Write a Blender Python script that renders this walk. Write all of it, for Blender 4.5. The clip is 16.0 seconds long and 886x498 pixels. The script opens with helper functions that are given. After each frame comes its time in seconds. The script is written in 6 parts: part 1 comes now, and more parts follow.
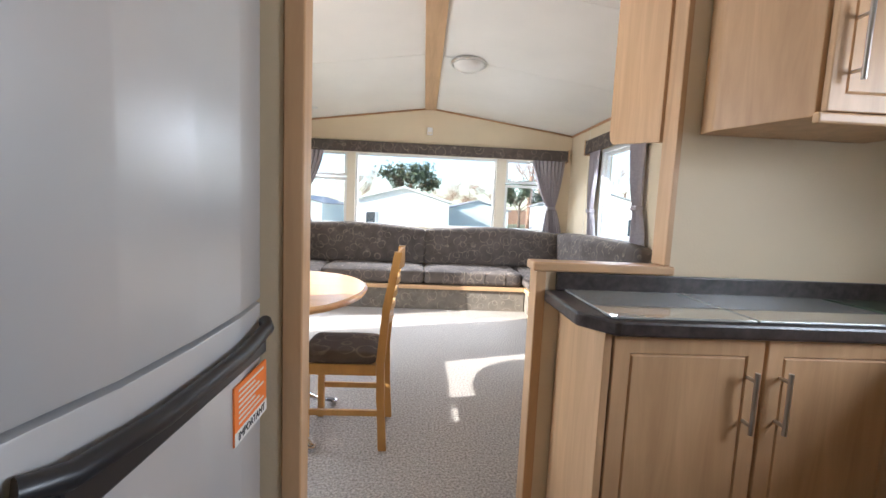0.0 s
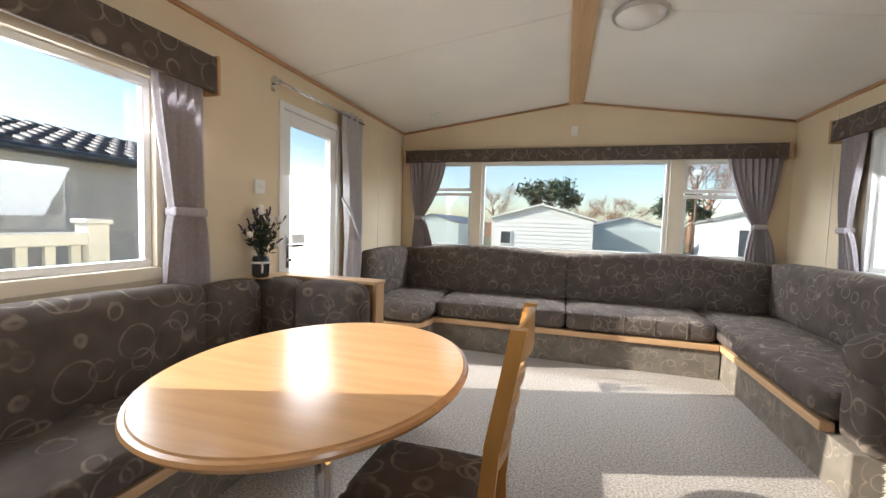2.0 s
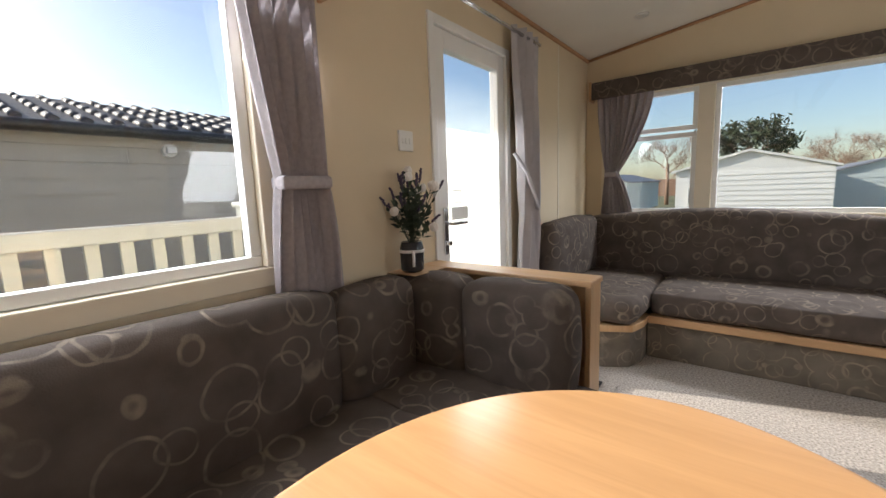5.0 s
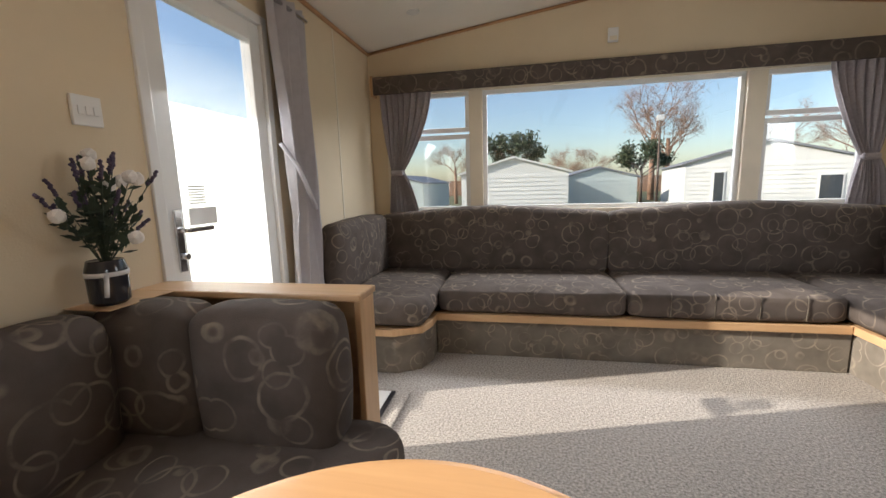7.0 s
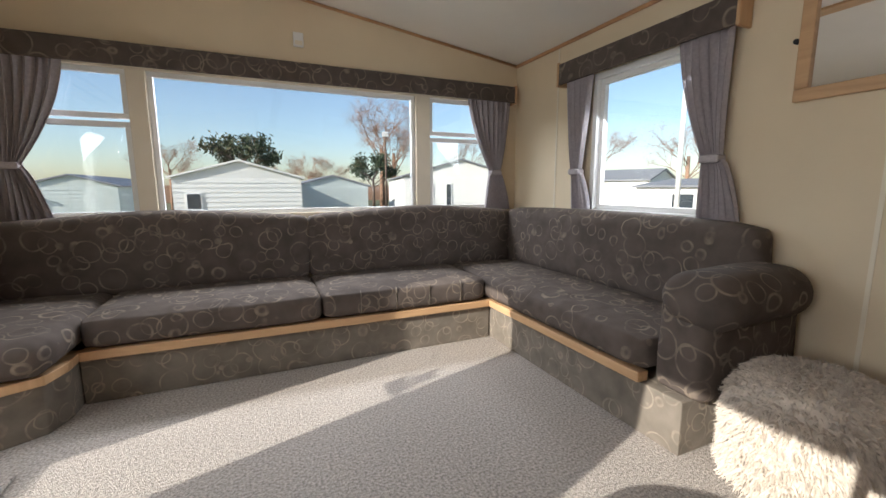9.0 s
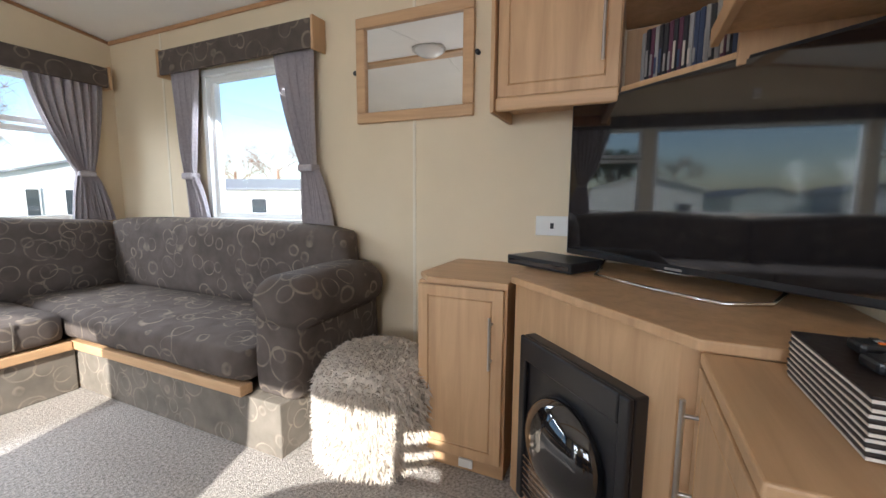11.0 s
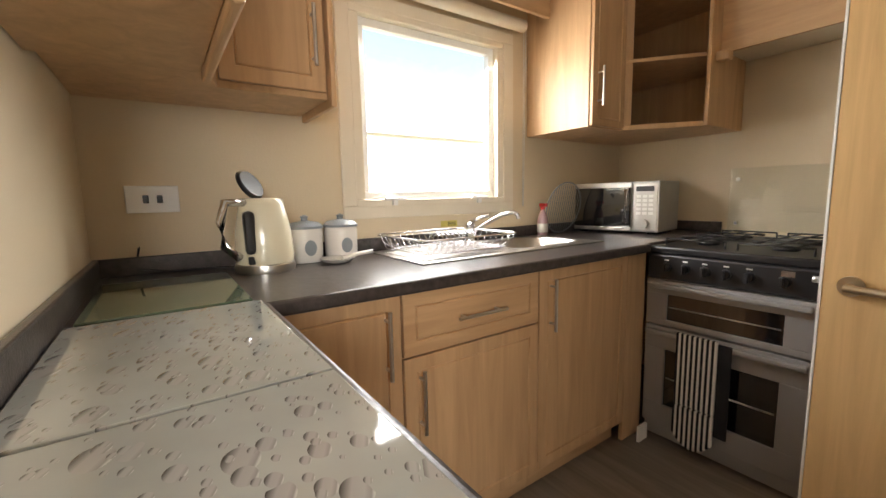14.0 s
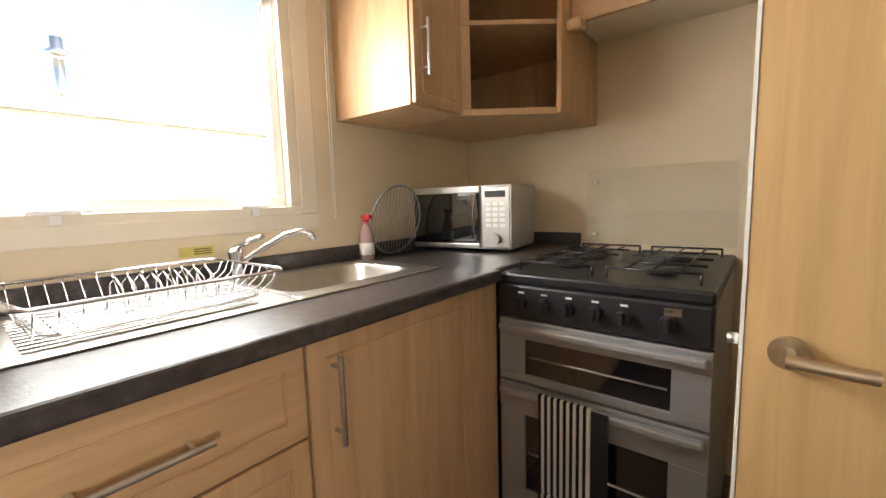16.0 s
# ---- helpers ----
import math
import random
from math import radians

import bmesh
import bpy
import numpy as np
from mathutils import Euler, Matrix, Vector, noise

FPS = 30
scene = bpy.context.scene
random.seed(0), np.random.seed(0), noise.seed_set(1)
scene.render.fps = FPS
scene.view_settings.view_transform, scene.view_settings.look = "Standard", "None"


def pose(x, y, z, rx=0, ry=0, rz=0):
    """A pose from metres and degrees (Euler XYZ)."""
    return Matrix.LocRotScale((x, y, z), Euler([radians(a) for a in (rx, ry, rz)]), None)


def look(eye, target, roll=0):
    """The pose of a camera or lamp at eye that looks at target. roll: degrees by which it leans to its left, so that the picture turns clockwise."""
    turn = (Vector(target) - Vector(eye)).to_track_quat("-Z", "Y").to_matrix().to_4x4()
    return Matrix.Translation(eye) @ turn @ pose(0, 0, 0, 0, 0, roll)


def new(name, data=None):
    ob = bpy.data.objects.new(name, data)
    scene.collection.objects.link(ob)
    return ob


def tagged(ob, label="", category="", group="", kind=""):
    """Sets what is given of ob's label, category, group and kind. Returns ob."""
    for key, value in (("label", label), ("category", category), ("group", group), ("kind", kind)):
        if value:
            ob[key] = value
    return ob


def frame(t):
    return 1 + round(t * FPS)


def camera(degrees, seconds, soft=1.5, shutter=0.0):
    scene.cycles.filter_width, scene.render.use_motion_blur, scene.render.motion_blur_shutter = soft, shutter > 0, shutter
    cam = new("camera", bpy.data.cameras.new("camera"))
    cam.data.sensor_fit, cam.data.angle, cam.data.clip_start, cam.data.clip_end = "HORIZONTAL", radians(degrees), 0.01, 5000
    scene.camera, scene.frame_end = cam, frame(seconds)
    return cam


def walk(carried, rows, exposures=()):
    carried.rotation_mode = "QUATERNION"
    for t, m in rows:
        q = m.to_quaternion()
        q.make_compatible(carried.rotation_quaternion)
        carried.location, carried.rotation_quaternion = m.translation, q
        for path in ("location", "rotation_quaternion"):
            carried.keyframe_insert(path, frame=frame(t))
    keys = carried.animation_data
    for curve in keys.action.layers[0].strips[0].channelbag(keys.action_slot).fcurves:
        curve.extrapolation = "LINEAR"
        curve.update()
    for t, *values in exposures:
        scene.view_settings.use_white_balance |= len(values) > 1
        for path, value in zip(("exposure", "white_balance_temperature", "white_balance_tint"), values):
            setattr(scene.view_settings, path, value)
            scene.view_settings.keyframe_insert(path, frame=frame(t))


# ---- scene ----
cam = camera(94.9, 16.0)
PATH = [
    (0, (0.159, 0.021, 1.193), (0.257, 2.009, 1.0), 2.5),
    (0.5, (0.21, 0.228, 1.19), (0.134, 2.219, 1.025), 2.2),
    (1, (0.164, 0.531, 1.232), (0.005, 2.52, 1.09), 1.7),
    (1.5, (0.144, 0.776, 1.216), (-0.167, 2.748, 1.092), 1.6),
    (2, (0.129, 1.03, 1.215), (-0.436, 2.944, 1.088), 1.8),
    (2.5, (0.038, 1.201, 1.199), (-0.794, 3.012, 1.04), 1.9),
    (3, (-0.124, 1.398, 1.211), (-1.197, 3.072, 0.993), 1.7),
    (5.5, (-0.531, 1.913, 1.179), (-1.744, 3.476, 0.882), -2.3),
    (6, (-0.553, 2.009, 1.17), (-1.524, 3.729, 0.861), -2.1),
    (6.5, (-0.526, 2.095, 1.16), (-1.213, 3.947, 0.846), -1.8),
    (7, (-0.471, 2.163, 1.164), (-0.853, 4.1, 0.85), -1.7),
    (7.5, (-0.379, 2.207, 1.169), (-0.465, 4.18, 0.852), -1.8),
    (8, (-0.294, 2.236, 1.165), (-0.088, 4.2, 0.851), -1.7),
    (10.5, (0.13, 2.04, 1.079), (1.745, 3.193, 0.827), 1.2),
    (11, (0.222, 1.959, 1.114), (2.031, 2.774, 0.865), 0.4),
    (11.5, (0.298, 1.874, 1.129), (2.223, 2.362, 0.896), -0.4),
    (12, (0.333, 1.806, 1.144), (2.314, 1.971, 0.925), -1.2),
    (12.5, (0.356, 1.718, 1.172), (2.334, 1.55, 0.926), -2.4),
    (13, (0.378, 1.553, 1.183), (2.296, 1.046, 0.926), -2.2),
    (13.5, (0.409, 1.344, 1.177), (2.205, 0.502, 0.919), -1.7),
    (14, (0.482, 1.146, 1.178), (2.113, 0.018, 0.924), -1.2),
    (14.5, (0.621, 0.943, 1.176), (2.111, -0.367, 0.924), -1.2),
    (15, (0.721, 0.807, 1.174), (2.113, -0.607, 0.924), -1.3),
    (15.5, (0.776, 0.665, 1.168), (2.093, -0.821, 0.928), -1.5),
    (16, (0.783, 0.455, 1.174), (2.025, -1.096, 0.942), -1.7),
]
EXPOSURES = [(0, 1.7, 5800, 10), (1, 1.3, 6100, 10), (2, 0.9, 6300, 10), (3, 0.5, 6400, 12), (5.5, 0.45, 6500, 12), (8, 0.5, 6500, 12), (10.5, 0.9, 5900, 10), (11.5, 1.4, 5900, 10), (12.5, 1.5, 6400, 12), (13.5, 1.65, 7000, 12), (14.5, 2.25, 7400, 12), (16, 2.25, 7200, 12)]
walk(cam, [(t, look(eye, target, roll)) for t, eye, target, roll in PATH], EXPOSURES)

# ---- world, sun, exposure ----
SUN_AZ, SUN_EL = 17.0, 24.0          # the light travels towards +x, a little towards +y
world = bpy.data.worlds.new("world")
scene.world = world
world.use_nodes = True
wn = world.node_tree
sky = wn.nodes.new("ShaderNodeTexSky")
sky.sky_type = "NISHITA"
sky.sun_disc = False
sky.sun_elevation = radians(SUN_EL)
sky.sun_rotation = radians(270.0 - SUN_AZ)
sky.dust_density, sky.ozone_density, sky.air_density = 1.0, 1.8, 1.0
wn.links.new(sky.outputs[0], wn.nodes["Background"].inputs[0])
wn.nodes["Background"].inputs[1].default_value = 0.14
sun = new("sun", bpy.data.lights.new("sun", "SUN"))
sun.data.energy, sun.data.angle, sun.data.color = 5.0, radians(0.5), (1.0, 0.93, 0.82)
a, e = radians(SUN_AZ), radians(SUN_EL)
way = Vector((math.cos(a) * math.cos(e), math.sin(a) * math.cos(e), -math.sin(e)))
sun.matrix_world = look((-20, -6, 12), Vector((-20, -6, 12)) + way)


def window_light(x, y, z, sx, sz, to, energy):
    """Skylight that enters by a window opening."""
    lamp = new("window_skylight", bpy.data.lights.new("window_skylight", "AREA"))
    lamp.data.shape, lamp.data.size, lamp.data.size_y = "RECTANGLE", sx, sz
    lamp.data.energy, lamp.data.color = energy, (0.93, 0.96, 1.0)
    lamp.matrix_world = look((x, y, z), to)


window_light(-1.95, 2.0, 1.42, 1.6, 0.8, (0.2, 1.5, 0.7), 24)
window_light(-1.95, 3.75, 1.3, 0.5, 1.0, (-0.9, 3.75, 0.4), 8)
window_light(0.17, 6.02, 2.12, 2.9, 0.35, (0.17, 4.4, 0.5), 60)
window_light(2.34, 4.15, 1.45, 0.75, 0.8, (1.2, 4.1, 0.4), 10)
window_light(2.34, 0.03, 1.55, 0.75, 0.75, (1.0, 0.0, 0.7), 12)


# ---- materials ----
def mat(name, col, rough=0.5, metal=0.0, var=0.08, scale=6.0, bump=0.0, bscale=80.0, coat=0.0, spec=0.5):
    m = bpy.data.materials.new(name)
    m.use_nodes = True
    t = m.node_tree
    b = t.nodes["Principled BSDF"]
    b.inputs["Roughness"].default_value = rough
    b.inputs["Metallic"].default_value = metal
    b.inputs["Coat Weight"].default_value = coat
    b.inputs["Specular IOR Level"].default_value = spec
    co = t.nodes.new("ShaderNodeTexCoord")
    n = t.nodes.new("ShaderNodeTexNoise")
    n.inputs["Scale"].default_value = scale
    n.inputs["Detail"].default_value = 5
    t.links.new(co.outputs["Object"], n.inputs["Vector"])
    r = t.nodes.new("ShaderNodeValToRGB")
    r.color_ramp.elements[0].position, r.color_ramp.elements[1].position = 0.3, 0.7
    r.color_ramp.elements[0].color = (*[c * (1 - var) for c in col], 1)
    r.color_ramp.elements[1].color = (*[min(1, c * (1 + var)) for c in col], 1)
    t.links.new(n.outputs[0], r.inputs[0])
    t.links.new(r.outputs[0], b.inputs["Base Color"])
    if bump:
        n2 = t.nodes.new("ShaderNodeTexNoise")
        n2.inputs["Scale"].default_value = bscale
        n2.inputs["Detail"].default_value = 3
        t.links.new(co.outputs["Object"], n2.inputs["Vector"])
        bp = t.nodes.new("ShaderNodeBump")
        bp.inputs["Strength"].default_value = bump
        bp.inputs["Distance"].default_value = 0.01
        t.links.new(n2.outputs[0], bp.inputs["Height"])
        t.links.new(bp.outputs[0], b.inputs["Normal"])
    return m


def wood(name, col, stretch=(14, 14, 1.2), rough=0.42, contrast=0.16):
    """Wood or wood foil with grain along the axis of the smallest stretch."""
    m = mat(name, col, rough)
    t = m.node_tree
    b = t.nodes["Principled BSDF"]
    co = t.nodes.new("ShaderNodeTexCoord")
    mp = t.nodes.new("ShaderNodeMapping")
    mp.inputs["Scale"].default_value = stretch
    n = t.nodes.new("ShaderNodeTexNoise")
    n.inputs["Scale"].default_value, n.inputs["Detail"].default_value, n.inputs["Distortion"].default_value = 1.6, 7, 0.6
    n.inputs["Roughness"].default_value = 0.62
    r = t.nodes.new("ShaderNodeValToRGB")
    r.color_ramp.elements[0].position, r.color_ramp.elements[1].position = 0.32, 0.68
    r.color_ramp.elements[0].color = (col[0] * (1 - contrast), col[1] * (1 - contrast * 1.2), col[2] * (1 - contrast * 1.4), 1)
    r.color_ramp.elements[1].color = (*[min(1, c * (1 + contrast * 0.6)) for c in col], 1)
    t.links.new(co.outputs["Object"], mp.inputs[0])
    t.links.new(mp.outputs[0], n.inputs["Vector"])
    t.links.new(n.outputs[0], r.inputs[0])
    t.links.new(r.outputs[0], b.inputs["Base Color"])
    return m


def fabric(name, base, ring, scale=5.5):
    """Woven upholstery with a pattern of loose overlapping rings."""
    m = mat(name, base, 0.9, var=0.2, scale=9, bump=0.25, bscale=260, spec=0.2)
    t = m.node_tree
    b = t.nodes["Principled BSDF"]
    ramp = b.inputs["Base Color"].links[0].from_socket
    co = t.nodes.new("ShaderNodeTexCoord")
    total = None
    for k, (sc, r0, w) in enumerate(((scale, 0.42, 0.04), (scale * 1.4, 0.38, 0.045))):
        mp = t.nodes.new("ShaderNodeMapping")
        mp.inputs["Location"].default_value = (3.1 * k, 1.7 * k, 0.9 * k)
        mp.inputs["Rotation"].default_value = (0.4 * k, 0.7 * k, 0.5 * k)
        wob = t.nodes.new("ShaderNodeTexNoise")
        wob.inputs["Scale"].default_value, wob.inputs["Detail"].default_value = 4.0, 3.0
        add = t.nodes.new("ShaderNodeMixRGB")
        add.blend_type, add.inputs[0].default_value = "ADD", 0.05
        v = t.nodes.new("ShaderNodeTexVoronoi")
        v.inputs["Scale"].default_value = sc
        v.inputs["Randomness"].default_value = 0.9
        t.links.new(co.outputs["Object"], mp.inputs[0])
        t.links.new(mp.outputs[0], wob.inputs["Vector"])
        t.links.new(mp.outputs[0], add.inputs[1])
        t.links.new(wob.outputs[1], add.inputs[2])
        t.links.new(add.outputs[0], v.inputs["Vector"])
        off = t.nodes.new("ShaderNodeMath")
        off.operation, off.inputs[1].default_value = "SUBTRACT", r0
        t.links.new(v.outputs["Distance"], off.inputs[0])
        ab = t.nodes.new("ShaderNodeMath")
        ab.operation = "ABSOLUTE"
        t.links.new(off.outputs[0], ab.inputs[0])
        c = t.nodes.new("ShaderNodeMapRange")
        c.interpolation_type = "SMOOTHSTEP"
        c.inputs[1].default_value, c.inputs[2].default_value = w * 0.25, w
        c.inputs[3].default_value, c.inputs[4].default_value = 1.0, 0.0
        t.links.new(ab.outputs[0], c.inputs[0])
        if total is None:
            total = c.outputs[0]
        else:
            mx = t.nodes.new("ShaderNodeMath")
            mx.operation = "MAXIMUM"
            t.links.new(total, mx.inputs[0])
            t.links.new(c.outputs[0], mx.inputs[1])
            total = mx.outputs[0]
    fade = t.nodes.new("ShaderNodeTexNoise")
    fade.inputs["Scale"].default_value, fade.inputs["Detail"].default_value = 14, 6
    t.links.new(co.outputs["Object"], fade.inputs["Vector"])
    f2 = t.nodes.new("ShaderNodeMath")
    f2.operation = "MULTIPLY"
    t.links.new(total, f2.inputs[0])
    half = t.nodes.new("ShaderNodeMapRange")
    half.inputs[1].default_value, half.inputs[2].default_value = 0.38, 0.68
    half.inputs[3].default_value, half.inputs[4].default_value = 0.06, 0.62
    t.links.new(fade.outputs[0], half.inputs[0])
    t.links.new(half.outputs[0], f2.inputs[1])
    mix = t.nodes.new("ShaderNodeMixRGB")
    mix.inputs[2].default_value = (*ring, 1)
    t.links.new(f2.outputs[0], mix.inputs[0])
    t.links.new(ramp, mix.inputs[1])
    t.links.new(mix.outputs[0], b.inputs["Base Color"])
    return m


def glass(name, tint=(1, 1, 1), rough=0.0):
    """A thin pane: mostly clear, with a faint reflection."""
    m = bpy.data.materials.new(name)
    m.use_nodes = True
    t = m.node_tree
    t.nodes.remove(t.nodes["Principled BSDF"])
    tr = t.nodes.new("ShaderNodeBsdfTransparent")
    tr.inputs[0].default_value = (*tint, 1)
    gl = t.nodes.new("ShaderNodeBsdfGlossy")
    gl.inputs["Roughness"].default_value = rough
    mx = t.nodes.new("ShaderNodeMixShader")
    mx.inputs[0].default_value = 0.05
    t.links.new(tr.outputs[0], mx.inputs[1])
    t.links.new(gl.outputs[0], mx.inputs[2])
    t.links.new(mx.outputs[0], t.nodes["Material Output"].inputs[0])
    return m


CREAM = mat("cream_wall_board", (0.72, 0.60, 0.42), 0.6, var=0.03, scale=3, bump=0.08, bscale=140)
CEIL = mat("white_ceiling_board", (0.84, 0.80, 0.73), 0.6, var=0.03, scale=2, bump=0.06, bscale=120)
BEECH = wood("beech_foil", (0.58, 0.37, 0.20), (12, 12, 1.0))
BEECH_X = wood("beech_foil_lengthwise", (0.58, 0.37, 0.20), (1.0, 12, 12))
BEECH_Y = wood("beech_foil_crosswise", (0.58, 0.37, 0.20), (12, 1.0, 12))
OAK = wood("pale_oak_door", (0.66, 0.44, 0.21), (16, 16, 0.9), 0.45, 0.14)
TABLE = wood("table_beech", (0.62, 0.36, 0.17), (1.2, 14, 14), 0.22, 0.10)
CHAIR = wood("chair_beech", (0.60, 0.33, 0.10), (10, 10, 1.2), 0.35, 0.12)
TRIM = wood("trim_wood", (0.50, 0.28, 0.14), (4, 4, 4), 0.45)
CARPET = mat("grey_beige_carpet", (0.44, 0.40, 0.36), 0.95, var=0.45, scale=90, bump=0.9, bscale=170, spec=0.1)
VINYL = wood("grey_wood_vinyl", (0.20, 0.17, 0.14), (1.5, 14, 14), 0.45, 0.25)
FAB = fabric("ring_upholstery", (0.105, 0.085, 0.073), (0.36, 0.29, 0.22), 5.8)
FABL = fabric("ring_upholstery_base", (0.19, 0.165, 0.135), (0.42, 0.35, 0.27), 6.5)
CURT = mat("grey_woven_curtain", (0.42, 0.385, 0.40), 0.9, var=0.1, scale=60, bump=0.3, bscale=300, spec=0.2)
SILK = mat("silver_grey_curtain", (0.46, 0.44, 0.46), 0.55, var=0.06, scale=20, bump=0.1)
UPVC = mat("white_upvc", (0.82, 0.82, 0.80), 0.3, var=0.02)
IVORY = mat("ivory_window_trim", (0.78, 0.70, 0.56), 0.4, var=0.03)
GLASS = glass("clear_pane", (0.97, 0.98, 0.98))
FROST = mat("frosted_lower_pane", (0.85, 0.87, 0.80), 0.4, var=0.02)
CHROME = mat("chrome", (0.72, 0.72, 0.74), 0.12, 1.0, var=0.03)
STEEL = mat("brushed_steel", (0.60, 0.58, 0.55), 0.3, 1.0, var=0.06, scale=30)
BRASS = mat("satin_nickel", (0.60, 0.52, 0.40), 0.3, 1.0, var=0.04)
BLACK = mat("black_plastic", (0.015, 0.015, 0.017), 0.35, var=0.2)
GLOSS = mat("black_glossy_screen", (0.006, 0.006, 0.008), 0.05, var=0.1, coat=1.0, spec=1.0)
WORKTOP = mat("dark_slate_worktop", (0.055, 0.045, 0.042), 0.28, var=0.45, scale=45, bump=0.08, bscale=150)
FRIDGE = mat("silver_fridge", (0.50, 0.50, 0.50), 0.32, 0.35, var=0.04, scale=2)
COOKER = mat("silver_grey_cooker", (0.36, 0.36, 0.36), 0.35, 0.5, var=0.04)
ORANGE = mat("orange_sticker", (0.85, 0.20, 0.02), 0.5, var=0.03)
WHITE = mat("white_plastic", (0.80, 0.79, 0.76), 0.35, var=0.02)
MIRROR = mat("mirror", (0.9, 0.9, 0.9), 0.01, 1.0, var=0.0)
CREAMG = mat("cream_enamel", (0.80, 0.74, 0.56), 0.18, var=0.02, coat=0.5)
POT = mat("white_ceramic", (0.78, 0.75, 0.70), 0.25, var=0.05, coat=0.3)
GREYLID = mat("grey_lid", (0.25, 0.28, 0.30), 0.35)
FLUFF = mat("shaggy_cream_wool", (0.62, 0.55, 0.47), 0.95, var=0.2, scale=40, spec=0.1)
LEATHER = mat("dark_brown_leatherette", (0.020, 0.012, 0.010), 0.42, var=0.3, scale=60, bump=0.1)
PAPER = mat("cream_paper", (0.75, 0.68, 0.60), 0.7)
LEAF = mat("dark_green_leaf", (0.035, 0.055, 0.03), 0.6, var=0.4)
PETAL = mat("white_petal", (0.80, 0.76, 0.72), 0.6)
LILAC = mat("dark_lilac_bud", (0.07, 0.05, 0.09), 0.7, var=0.3)
JAR = mat("dark_glass_jar", (0.03, 0.03, 0.035), 0.1)
RIBBON = mat("white_ribbon", (0.75, 0.73, 0.72), 0.6)
GRASS = mat("grass_field", (0.13, 0.13, 0.06), 0.95, var=0.4, scale=0.6, bump=0.5, bscale=20)
CLAD = mat("white_cladding", (0.74, 0.74, 0.71), 0.55, var=0.04, scale=2)
CLADG = mat("pale_green_cladding", (0.50, 0.56, 0.54), 0.55, var=0.04, scale=2)
CLADB = mat("stone_beige_cladding", (0.45, 0.42, 0.37), 0.6, var=0.05, scale=2)
ROOFG = mat("grey_roof", (0.22, 0.23, 0.25), 0.6, var=0.1)
TILE = mat("dark_slate_tiles", (0.045, 0.045, 0.055), 0.6, var=0.3, scale=8)
BARK = mat("bark", (0.12, 0.085, 0.065), 0.9, var=0.3, bump=0.5)
TWIG = mat("bare_russet_twigs", (0.30, 0.18, 0.12), 0.9, var=0.3)
PINE = mat("dark_pine_foliage", (0.04, 0.06, 0.025), 0.8, var=0.4, scale=3)
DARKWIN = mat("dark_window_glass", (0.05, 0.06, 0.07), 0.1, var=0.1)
TOWELB = mat("black_towel", (0.015, 0.015, 0.018), 0.95, bump=0.3, bscale=300)
TOWELW = mat("white_towel_stripe", (0.70, 0.68, 0.64), 0.95, bump=0.3, bscale=300)
SPINES = [mat("case_spine_" + n, c, 0.35) for n, c in (("black", (0.02, 0.02, 0.025)), ("plum", (0.10, 0.03, 0.06)), ("blue", (0.04, 0.06, 0.12)), ("grey", (0.30, 0.29, 0.28)), ("red", (0.30, 0.04, 0.03)), ("cream", (0.55, 0.50, 0.42)))]

# ---- builders ----
ORIGIN = {}


def thing(name, label, category, at=(0, 0, 0), group="", turn=0.0):
    ob = new(name)
    ob.matrix_world = pose(*at, 0, 0, turn)
    ORIGIN[ob.name] = Vector(at)
    ob.empty_display_size = 0.05
    return tagged(ob, label, category, group)


def part(name, bm, material, parent=None, label="", local=False, smooth=None):
    """Links a bmesh as one mesh object under a thing or a part. Its coordinates are world ones unless local."""
    org = ORIGIN[parent.name] if parent is not None and not local else Vector((0, 0, 0))
    if org.length > 0:
        bmesh.ops.translate(bm, verts=bm.verts, vec=-org)
    bmesh.ops.recalc_face_normals(bm, faces=bm.faces)
    me = bpy.data.meshes.new(name)
    bm.to_mesh(me)
    bm.free()
    for m in (material if isinstance(material, list) else [material]):
        me.materials.append(m)
    if smooth is not None:
        me.shade_smooth()
        me.set_sharp_from_angle(angle=radians(smooth))
    ob = new(name, me)
    if parent is not None:
        ob.parent = parent
        ORIGIN[ob.name] = ORIGIN[parent.name]
    if label:
        ob["label"] = label
    return ob


def structure(name, bm, material, label="", category=""):
    ob = part(name, bm, material)
    ORIGIN[ob.name] = Vector((0, 0, 0))
    return tagged(ob, label, category or name.split("_")[0], kind="structure")


def bx(bm, x0, y0, z0, x1, y1, z1, bev=0.0, seg=2, mi=0):
    lo, hi = Vector((min(x0, x1), min(y0, y1), min(z0, z1))), Vector((max(x0, x1), max(y0, y1), max(z0, z1)))
    b = bmesh.new()
    bmesh.ops.create_cube(b, size=1)
    for v in b.verts:
        v.co = Vector([lo[i] + (v.co[i] + 0.5) * (hi[i] - lo[i]) for i in range(3)])
    if bev:
        bmesh.ops.bevel(b, geom=b.edges[:], offset=bev, segments=seg, affect="EDGES", profile=0.5)
    return merge(bm, b, mi)


def merge(bm, b, mi=0, m=None):
    made = {v: bm.verts.new(m @ v.co if m is not None else v.co) for v in b.verts}
    for f in b.faces:
        g = bm.faces.new([made[v] for v in f.verts])
        g.material_index, g.smooth = mi, f.smooth
    b.free()
    return bm


def box(*args, **kw):
    return bx(bmesh.new(), *args, **kw)


